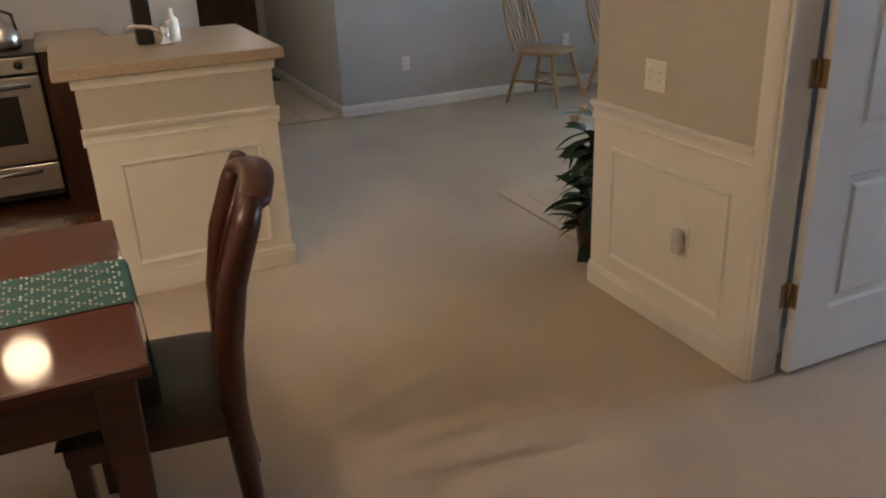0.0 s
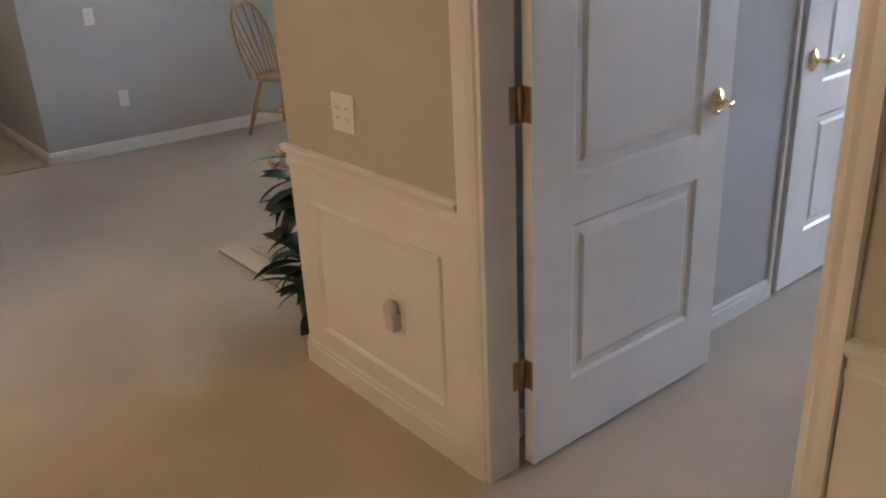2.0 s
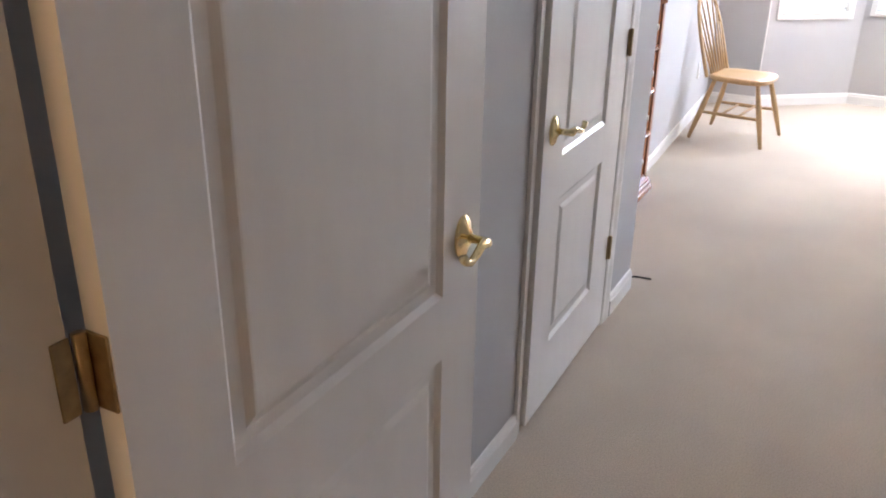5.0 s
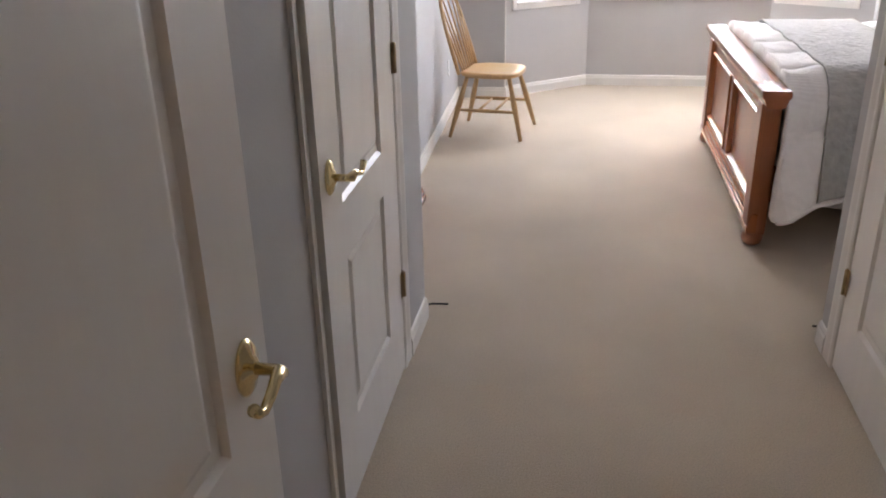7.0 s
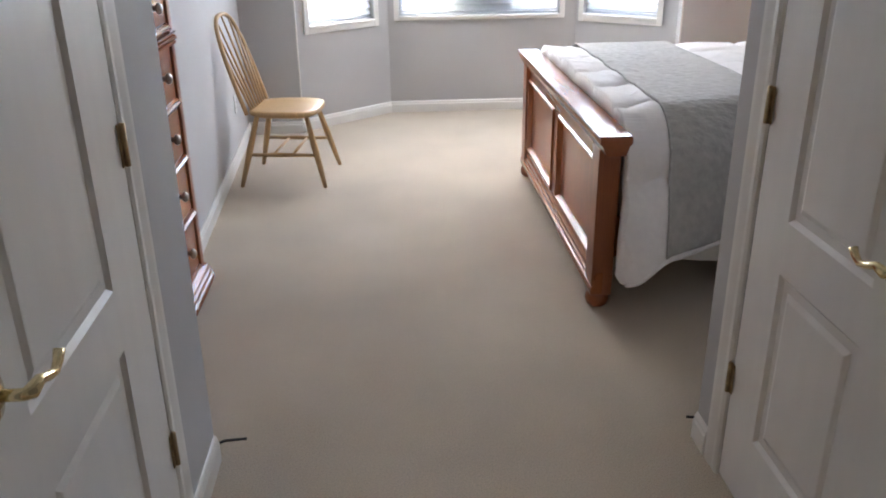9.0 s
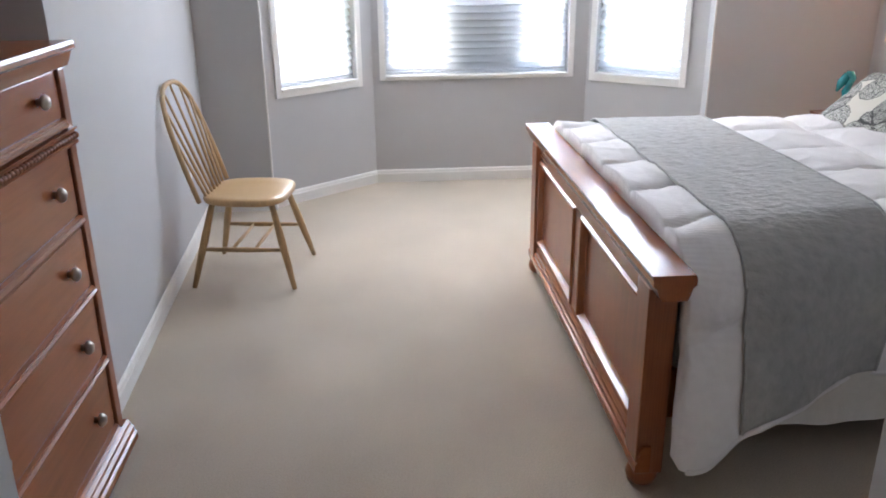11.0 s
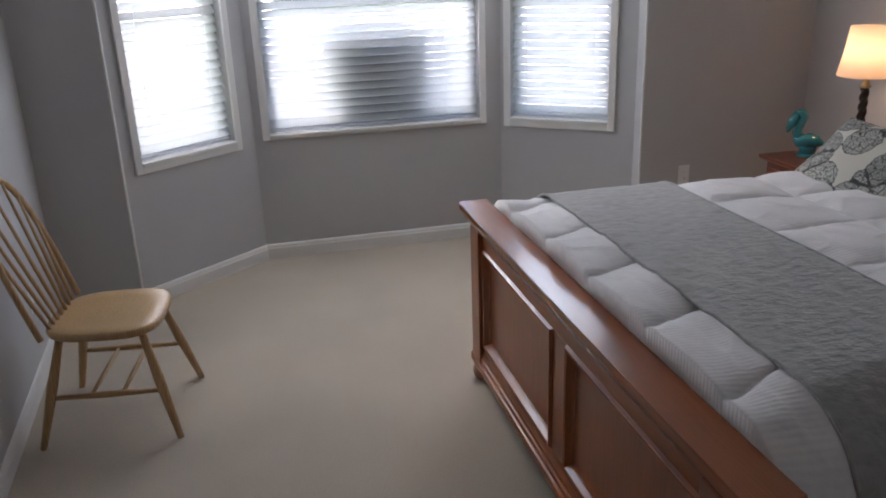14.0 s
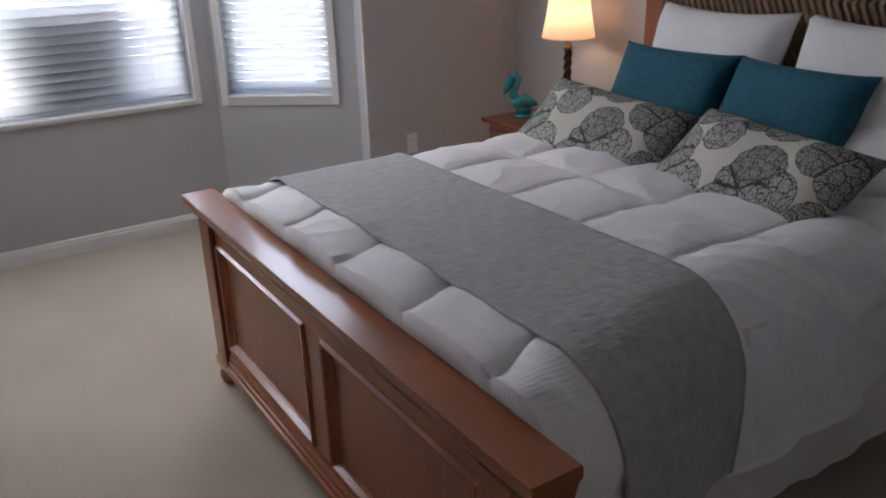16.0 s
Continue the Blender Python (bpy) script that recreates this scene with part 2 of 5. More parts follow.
# ---------------------------------------------------------------- building helpers
def add_box(bm, x0, x1, y0, y1, z0, z1, bevel=0.0):
    made = bmesh.ops.create_cube(bm, size=1.0, matrix=Matrix.Translation(((x0 + x1) / 2, (y0 + y1) / 2, (z0 + z1) / 2)) @ Matrix.Diagonal((abs(x1 - x0), abs(y1 - y0), abs(z1 - z0), 1)))
    if bevel:
        edges = list({e for v in made["verts"] for e in v.link_edges})
        bmesh.ops.bevel(bm, geom=edges, offset=bevel, segments=2, affect="EDGES", profile=0.5)
    return bm


def box(x0, x1, y0, y1, z0, z1, bevel=0.004):
    return add_box(bmesh.new(), x0, x1, y0, y1, z0, z1, bevel)


def tube(bm, points, radii, sides=10, flat=1.0, axis=None):
    """A closed tube along points; radii is one number or one a point. flat squeezes it across."""
    pts = [Vector(p) for p in points]
    if not hasattr(radii, "__len__"):
        radii = [radii] * len(pts)
    rings = []
    ref = Vector(axis) if axis else None
    for i, p in enumerate(pts):
        d = (pts[min(i + 1, len(pts) - 1)] - pts[max(i - 1, 0)]).normalized()
        base = ref if ref is not None else (Vector((0, 0, 1)) if abs(d.z) < 0.9 else Vector((1, 0, 0)))
        a = d.cross(base).normalized()
        b = d.cross(a).normalized()
        rings.append([bm.verts.new(p + (a * math.cos(k * math.tau / sides) + b * flat * math.sin(k * math.tau / sides)) * radii[i]) for k in range(sides)])
    for r0, r1 in zip(rings, rings[1:]):
        for k in range(sides):
            bm.faces.new((r0[k], r0[(k + 1) % sides], r1[(k + 1) % sides], r1[k]))
    bm.faces.new(rings[0][::-1])
    bm.faces.new(rings[-1])
    return bm


def lathe(bm, profile, place=(0, 0, 0), sides=20):
    """Turn (radius, height) points round the upright axis at place."""
    o = Vector(place)
    rings = [[bm.verts.new(o + Vector((r * math.cos(k * math.tau / sides), r * math.sin(k * math.tau / sides), z))) for k in range(sides)] for r, z in profile]
    for r0, r1 in zip(rings, rings[1:]):
        for k in range(sides):
            bm.faces.new((r0[k], r0[(k + 1) % sides], r1[(k + 1) % sides], r1[k]))
    bm.faces.new(rings[0][::-1])
    bm.faces.new(rings[-1])
    return bm


def sweep(bm, profile, p0, p1, out):
    """A moulding: profile points (outwards, upwards) swept from p0 to p1; out points away from the wall."""
    p0, p1, out = Vector(p0), Vector(p1), Vector(out).normalized()
    a = [bm.verts.new(p0 + out * u + Vector((0, 0, w))) for u, w in profile]
    b = [bm.verts.new(p1 + out * u + Vector((0, 0, w))) for u, w in profile]
    k = len(profile)
    for i in range(k):
        bm.faces.new((a[i], a[(i + 1) % k], b[(i + 1) % k], b[i]))
    bm.faces.new(a[::-1])
    bm.faces.new(b)
    return bm


def mesh_of(name, bm, mat, smooth=False):
    bmesh.ops.recalc_face_normals(bm, faces=bm.faces)
    me = bpy.data.meshes.new(name)
    bm.to_mesh(me)
    bm.free()
    me.materials.append(mat)
    if smooth:
        for p in me.polygons:
            p.use_smooth = True
    return me


def part(name, bm, mat, parent, label="", smooth=False):
    ob = new(name, mesh_of(name, bm, mat, smooth))
    ob.parent = parent
    if label:
        tagged(ob, label)
    return ob


def thing(name, label, category, place=None, group=""):
    ob = new(name)
    ob.empty_display_size = 0.1
    if place is not None:
        ob.matrix_world = place
    return tagged(ob, label, category, group)


def solid(name, bm, mat, label, category, smooth=False, group=""):
    return tagged(new(name, mesh_of(name, bm, mat, smooth)), label, category, group)


def structure(name, bm, mat, label="", smooth=False):
    return tagged(new(name, mesh_of(name, bm, mat, smooth)), label, "", "", "structure")


CEILING = 2.55


def wall(name, p0, p1, thick, mat, label, openings=(), top=CEILING):
    """A wall whose seen face runs from p0 to p1; its thickness lies to the left of that way. Openings: (from, to, sill, head) along it."""
    p0, p1 = Vector(p0), Vector(p1)
    d = (p1 - p0).normalized()
    length = (p1 - p0).length
    bm = bmesh.new()
    cuts = [0.0]
    for a, b, z0, z1 in openings:
        add_box(bm, cuts[-1], a, 0, thick, 0, top)
        if z0 > 0:
            add_box(bm, a, b, 0, thick, 0, z0)
        if z1 < top:
            add_box(bm, a, b, 0, thick, z1, top)
        cuts.append(b)
    add_box(bm, cuts[-1], length, 0, thick, 0, top)
    m = Matrix(((d.x, -d.y, 0, p0.x), (d.y, d.x, 0, p0.y), (0, 0, 1, 0), (0, 0, 0, 1)))
    bmesh.ops.transform(bm, matrix=m, verts=bm.verts)
    return structure(name, bm, mat, label)


# ---------------------------------------------------------------- floors and ceiling
FARX = -6.10                    # far wall of the living room
structure("floor_carpet", box(FARX, 2.4, -3.2, 9.9, -0.1, 0.0, 0), CARPET, "beige cut-pile wall-to-wall carpet, lightly trodden")
structure("ceiling", box(-8.8, 2.4, -3.3, 9.9, CEILING, CEILING + 0.1, 0), CEIL, "plain white painted ceiling")

# ---------------------------------------------------------------- walls
WALLTXT = "pale grey painted plaster wall"
Y1 = 1.690                      # dining face of the wall with the bedroom door
XL, XR = -1.555, -0.081         # the passage's side walls
YB = 4.535                       # where the passage opens into the bedroom
wall("wall_dining", (-2.412, Y1), (2.2, Y1), 0.110, TAUPE, "taupe wall above white panelled wainscot", [(0.962, 1.832, 0, 2.06)])
wall("wall_passage_left", (XL, Y1 + 0.110), (XL, YB), 0.11, WALL, WALLTXT, [(1.542, 2.330, 0, 2.05)])
wall("wall_passage_right", (XR, YB), (XR, Y1 + 0.110), 0.11, WALL, WALLTXT, [(0.185, 0.930, 0, 2.05)])
wall("wall_bedroom_front_1", (-2.28, YB), (XL - 0.11, YB), -0.11, WALL, WALLTXT)
wall("wall_bedroom_front_2", (XR + 0.11, YB), (2.20, YB), -0.11, WALL, WALLTXT)
wall("wall_niche", (-2.28, 4.46), (-2.28, 5.98), 0.12, WALL, WALLTXT)
wall("wall_bedroom_left", (-1.930, 5.98), (-2.035, 8.45), 0.40, WALL, WALLTXT)
wall("wall_bedroom_right", (2.20, 8.57), (2.20, 4.46), 0.12, WALL, WALLTXT)
wall("wall_back_left", (-2.4, 8.45), (-1.64, 8.45), 0.12, WALL, WALLTXT)
wall("wall_back_right", (1.146, 8.45), (2.20, 8.45), 0.12, WALL, WALLTXT)
wall("wall_bay_return_left", (-1.64, 8.57), (-1.64, 8.60), 0.12, WALL, WALLTXT)
wall("wall_bay_return_right", (1.146, 8.60), (1.146, 8.57), 0.12, WALL, WALLTXT)

A0, A1 = Vector((-1.64, 8.50)), Vector((-0.985, 9.04))
B0, B1 = A1, Vector((0.50, 9.04))
C0, C1 = B1, Vector((1.146, 8.54))
LA, LB, LC = (A1 - A0).length, (B1 - B0).length, (C1 - C0).length
SILL, HEAD = 0.752, 2.15
WA = (0.100, 0.705)
WB = (0.085, LB - 0.135)
WC = (0.065, 0.665)
wall("wall_bay_left", A0, A1, 0.14, WALL, WALLTXT, [(*WA, SILL, HEAD)])
wall("wall_bay_middle", B0, B1, 0.14, WALL, WALLTXT, [(*WB, SILL, HEAD)])
wall("wall_bay_right", C0, C1, 0.14, WALL, WALLTXT, [(*WC, SILL, HEAD)])

# living room, hall, kitchen and dining room
wall("wall_living_far", (FARX, 1.75), (FARX, 5.4), 0.12, WALL, WALLTXT)
wall("wall_living_window", (FARX - 0.12, 5.4), (-2.43, 5.4), 0.12, WALL, WALLTXT, [(1.6, 2.6, 1.0, 2.0)])
wall("wall_living_right", (-2.412, 5.4), (-2.412, Y1 + 0.110), 0.015, WALL, WALLTXT)
wall("wall_hall_side", (-8.6, 1.75), (FARX - 0.12, 1.75), 0.12, TAUPE, "cream painted hall wall")
wall("wall_hall_end", (-8.6, 0.62), (-8.6, 1.75), 0.12, TAUPE, "cream painted hall wall")
wall("wall_kitchen_back", (-5.62, -3.2), (-5.62, 0.62), 0.12, TAUPE, "taupe kitchen wall")
wall("wall_dining_back", (2.2, -3.2), (-5.74, -3.2), 0.12, TAUPE, "plain taupe dining room wall")
wall("wall_dining_side", (2.2, Y1), (2.2, -3.2), 0.12, TAUPE, "plain taupe dining room wall")
wall("wall_hall_near", (-8.6, 0.62), (-5.74, 0.62), -0.12, TAUPE, "cream painted hall wall")

# ---------------------------------------------------------------- skirting, casings, rails
BASE = [(0, 0), (0.014, 0), (0.014, 0.062), (0.010, 0.070), (0.010, 0.078), (0.005, 0.088), (0, 0.090)]


def skirting(p0, p1, out, name="baseboard", scale=1.0):
    bm = bmesh.new()
    sweep(bm, [(u, w * scale) for u, w in BASE], (*p0, 0), (*p1, 0), (*out, 0))
    structure(name, bm, TRIM, "white painted moulded baseboard")


def normal_of(p0, p1):
    d = (Vector(p1) - Vector(p0)).normalized()
    return (d.y, -d.x)


skirting((XL, 1.84), (XL, 3.30), (1, 0))
skirting((XL, 4.23), (XL, YB), (1, 0))
skirting((XR, YB), (XR, 4.44), (-1, 0))
skirting((XR, 3.565), (XR, 1.815), (-1, 0))
skirting((-2.28, YB), (XL, YB), (0, 1))
skirting((XR, YB), (2.20, YB), (0, 1))
skirting((-1.930, 5.98), (-2.035, 8.45), (1, 0.043))
skirting((-2.28, YB), (-2.28, 5.98), (1, 0))
skirting((-2.28, 5.98), (-1.930, 5.98), (0, -1))
skirting((-2.035, 8.45), (-1.64, 8.45), (0, -1))
skirting((1.146, 8.45), (2.20, 8.45), (0, -1))
skirting((2.20, 8.45), (2.20, YB), (-1, 0))
skirting((-1.64, 8.45), (-1.64, 8.50), (1, 0))
skirting((1.146, 8.54), (1.146, 8.45), (-1, 0))
skirting(A0, A1, normal_of(A0, A1))
skirting(B0, B1, normal_of(B0, B1))
skirting(C0, C1, normal_of(C0, C1))
skirting((FARX, 1.75), (FARX, 5.4), (1, 0))
skirting((-2.426, Y1), (-1.522, Y1), (0, -1), "baseboard", 1.15)
skirting((-2.427, 1.82), (-2.427, 5.4), (-1, 0))
skirting((-2.412, Y1), (-2.412, 1.800), (-1, 0), "baseboard", 1.15)
skirting((-0.528, Y1), (2.2, Y1), (0, -1), "baseboard", 1.15)
skirting((-8.6, 1.75), (FARX, 1.75), (0, -1))
# bay corners have a white bead
for x, y in ((-1.64, 8.45), (1.146, 8.45)):
    structure("trim", tube(bmesh.new(), [(x, y, 0.09), (x, y, CEILING)], 0.006, 8), TRIM, "rounded painted wall corner")

CASE = [(0, 0), (0.010, 0.004), (0.016, 0.014), (0.013, 0.03), (0.018, 0.055), (0.018, 0.068), (0, 0.070)]


def casing(name, origin, along, out, width, head, sides=(True, True), proud=1.0, size=0.07, top=True):
    """Door or window casing round an opening that starts at origin and runs along a unit vector; profile steps outwards from the opening."""
    o, d, n = Vector((*origin, 0)), Vector((*along, 0)), Vector((*out, 0))
    k = size / 0.07
    for side, at, sgn in ((0, 0.0, -1), (1, width, 1)):
        if not sides[side]:
            continue
        bm = bmesh.new()
        base = o + d * at
        low = [bm.verts.new(base + d * sgn * w * k + n * u * proud) for u, w in CASE]
        high = [bm.verts.new(v.co + Vector((0, 0, head + w * k))) for v, (u, w) in zip(low, CASE)]
        c = len(CASE)
        for i in range(c):
            bm.faces.new((low[i], low[(i + 1) % c], high[(i + 1) % c], high[i]))
        bm.faces.new(low[::-1])
        bm.faces.new(high)
        structure(name, bm, TRIM, "white painted moulded door casing")
    if not top:
        return
    bm = bmesh.new()
    low = [bm.verts.new(o + d * (-w * k) + n * u * proud + Vector((0, 0, head + w * k))) for u, w in CASE]
    high = [bm.verts.new(o + d * (width + w * k) + n * u * proud + Vector((0, 0, head + w * k))) for u, w in CASE]
    c = len(CASE)
    for i in range(c):
        bm.faces.new((low[i], low[(i + 1) % c], high[(i + 1) % c], high[i]))
    bm.faces.new(low[::-1])
    bm.faces.new(high)
    structure(name, bm, TRIM, "white painted moulded door casing")


X0, X1 = -1.450, -0.580
casing("door_casing", (X0, Y1), (1, 0), (0, -1), X1 - X0, 2.06, (True, False), size=0.072)
casing("door_casing", (X0, Y1), (1, 0), (0, -1), X1 - X0, 2.06, (False, True), size=0.050, top=False)
casing("door_casing", (XL, 3.337), (0, 1), (1, 0), 0.800, 2.04, (True, False), size=0.035, proud=0.6)
casing("door_casing", (XL, 3.337), (0, 1), (1, 0), 0.800, 2.04, (False, True), size=0.090, proud=0.6, top=False)
casing("door_casing", (XR, 3.600), (0, 1), (-1, 0), 0.745, 2.04, (True, False), size=0.035, proud=0.6)
casing("door_casing", (XR, 3.600), (0, 1), (-1, 0), 0.745, 2.04, (False, True), size=0.090, proud=0.6, top=False)
# jamb linings
for x0, x1 in ((X0 - 0.001, X0 + 0.012), (X1 - 0.012, X1 + 0.001)):
    structure("door_jamb", box(x0, x1, Y1 - 0.002, Y1 + 0.112, 0, 2.06, 0.002), TRIM, "white painted door jamb")

# wainscot on the dining side: chair rail and raised panel mouldings
RAIL = [(0, -0.078), (0.010, -0.076), (0.012, -0.06), (0.006, -0.055), (0.006, -0.034), (0.016, -0.030), (0.026, -0.014), (0.028, -0.004), (0.020, 0), (0, 0)]
structure("chair_rail", sweep(bmesh.new(), RAIL, (-2.426, Y1, 0.826), (-1.522, Y1, 0.826), (0, -1, 0)), TRIM, "white moulded chair rail")
structure("chair_rail", sweep(bmesh.new(), RAIL, (-0.528, Y1, 0.826), (2.2, Y1, 0.826), (0, -1, 0)), TRIM, "white moulded chair rail")
structure("wainscot", box(-2.416, -1.522, Y1 - 0.005, Y1 + 0.001, 0.09, 0.750, 0), TRIM, "white painted wainscot")
structure("wainscot", box(-0.528, 2.2, Y1 - 0.005, Y1 + 0.001, 0.09, 0.750, 0), TRIM, "white painted wainscot")


def panel_mould(o, d, out, w, z0, z1):
    """A picture-frame moulding on a wall: four mitred strips."""
    o, d, n = Vector(o), Vector(d), Vector(out)
    bm = bmesh.new()
    prof = [(0.0, 0.0), (0.010, 0.002), (0.012, 0.010), (0.004, 0.020), (0.0, 0.022)]
    loops = []
    for u, k in prof:
        pts = [(k, z0 + k), (w - k, z0 + k), (w - k, z1 - k), (k, z1 - k)]
        loops.append([bm.verts.new(o + d * a + n * u + Vector((0, 0, b))) for a, b in pts])
    for r0, r1 in zip(loops, loops[1:]):
        for i in range(4):
            bm.faces.new((r0[i], r0[(i + 1) % 4], r1[(i + 1) % 4], r1[i]))
    structure("panel_moulding", bm, TRIM, "white wainscot panel moulding")


panel_mould((-2.285, Y1 - 0.005, 0), (1, 0, 0), (0, -1, 0), 0.675, 0.168, 0.652)
panel_mould((-0.42, Y1 - 0.005, 0), (1, 0, 0), (0, -1, 0), 0.9, 0.145, 0.60)


# ---------------------------------------------------------------- doors
def lever(parent, y, z, way, x=0.0):
    """A brass lever handle on the face x=0 of a door, its lever turned along way (+1 or -1 in y)."""
    bm = bmesh.new()
    # oval rose, domed
    rose = part("rose", lathe(bm, [(0.034, 0), (0.034, 0.004), (0.028, 0.009), (0.016, 0.012), (0.012, 0.016)], sides=24), BRASS, parent, "polished brass oval rose", True)
    rose.matrix_local = Matrix.Translation((x, y, z)) @ Matrix.Rotation(radians(90), 4, "Y") @ Matrix.Diagonal((1.25, 0.95, 1, 1))
    grip = tube(bmesh.new(), [(x + 0.010, y, z), (x + 0.045, y, z), (x + 0.052, y + way * 0.006, z), (x + 0.055, y + way * 0.03, z + 0.004), (x + 0.056, y + way * 0.055, z - 0.006),
                              (x + 0.056, y + way * 0.078, z - 0.012), (x + 0.056, y + way * 0.095, z - 0.004), (x + 0.056, y + way * 0.106, z + 0.008)],
                [0.009, 0.009, 0.0115, 0.0085, 0.0075, 0.007, 0.0075, 0.009], 12)
    part("lever", grip, BRASS, parent, "polished brass curved lever", True)


def door(name, width, height, label, knob_y, way, near, far, knob_z=0.935):
    """A moulded two-panel door in its own frame: face at x=0, hinge edge at y=0, thickness behind."""
    ob = thing(name, label, "door")
    ob["kind"] = "structure"
    t = 0.035
    bm = bmesh.new()
    z0 = 0.018
    low, high = (0.238, 0.720), (0.850, height - 0.13)
    # stiles and rails, then the sunk and raised panels
    add_box(bm, -t, 0, 0, near, z0, height)
    add_box(bm, -t, 0, width - far, width, z0, height)
    for a, b in ((z0, low[0]), (low[1], high[0]), (high[1], height)):
        add_box(bm, -t, 0, near, width - far, a, b)
    add_box(bm, -t + 0.009, -0.009, near, width - far, low[0], low[1])
    add_box(bm, -t + 0.009, -0.009, near, width - far, high[0], high[1])
    part("door_leaf", bm, DOORP, ob)
    for a, b in (low, high):
        for face in (0, 1):
            bm = bmesh.new()
            prof = [(0.0, 0.0), (-0.003, 0.004), (-0.009, 0.012), (-0.0088, 0.018), (-0.0085, 0.034), (-0.003, 0.048), (-0.0025, 0.052)]
            loops = []
            for u, k in prof:
                x = u if face == 0 else -t - u
                loops.append([bm.verts.new((x, yy, zz)) for yy, zz in ((near + k, a + k), (width - far - k, a + k), (width - far - k, b - k), (near + k, b - k))])
            for r0, r1 in zip(loops, loops[1:]):
                for i in range(4):
                    bm.faces.new((r0[i], r0[(i + 1) % 4], r1[(i + 1) % 4], r1[i]))
            bm.faces.new(loops[-1])
            part("panel", bm, DOORP, ob)
    lever(ob, knob_y, knob_z, way)
    return ob


# the entrance door, standing open along the passage; its hinge edge faces the dining room
d1 = door("door_1", 0.856, 2.03, "white two-panel door standing open on brass hinges", 0.783, -1, 0.152, 0.146, 0.945)
d1.matrix_world = pose(-1.402, 1.824, 0)
for z in (0.266, 1.022, 1.79):
    h = part("hinge", box(-1.4395, -1.435, 1.781, 1.803, z, z + 0.09, 0.0015), OLDBRASS, None, "")
    h.name = "hinge_leaf"
    leaf = part("hinge_leaf", box(-0.034, -0.002, -0.004, 0.0, z, z + 0.09, 0.001), OLDBRASS, d1, "worn brass hinge leaf")
    hinge = thing("hinge", "worn brass butt hinge on a painted jamb", "hinge")
    h.parent = hinge
    part("knuckle", tube(bmesh.new(), [(-1.436, 1.814, z), (-1.436, 1.814, z + 0.09)], 0.008, 10), OLDBRASS, hinge, "", True)

# closet doors facing each other in the passage
d2 = door("door_2", 0.782, 2.03, "white two-panel closet door left slightly ajar", 0.712, -1, 0.195, 0.165, 0.945)
d2.matrix_world = pose(XL + 0.006, 4.134, 0) @ Matrix.Diagonal((1, -1, 1, 1)) @ Matrix.Rotation(radians(-1.0), 4, "Z")
d3 = door("door_3", 0.715, 2.03, "white two-panel closet door, shut", 0.622, -1, 0.160, 0.203, 0.930)
d3.matrix_world = pose(XR - 0.004, 4.334, 0, 0, 0, 180)
for x, y, s in ((XL, 4.137, 1), (XR, 4.338, -1)):
    for z in (0.29, 1.045, 1.80):
        hinge = thing("hinge", "worn brass butt hinge between door and casing", "hinge")
        part("knuckle", tube(bmesh.new(), [(x + s * 0.013, y, z), (x + s * 0.013, y, z + 0.09)], 0.0065, 10), OLDBRASS, hinge, "", True)
        part("hinge_leaf", box(min(x + s * 0.007, x + s * 0.010), max(x + s * 0.007, x + s * 0.010), y - 0.018, y + 0.012, z, z + 0.09, 0.0008), OLDBRASS, hinge)
# dark closets behind
structure("closet_back", box(-2.14, -2.10, 3.2, 4.3, 0, 2.2, 0), WALL, "plain closet wall")
structure("closet_back", box(0.48, 0.52, 3.4, 4.5, 0, 2.2, 0), WALL, "plain closet wall")


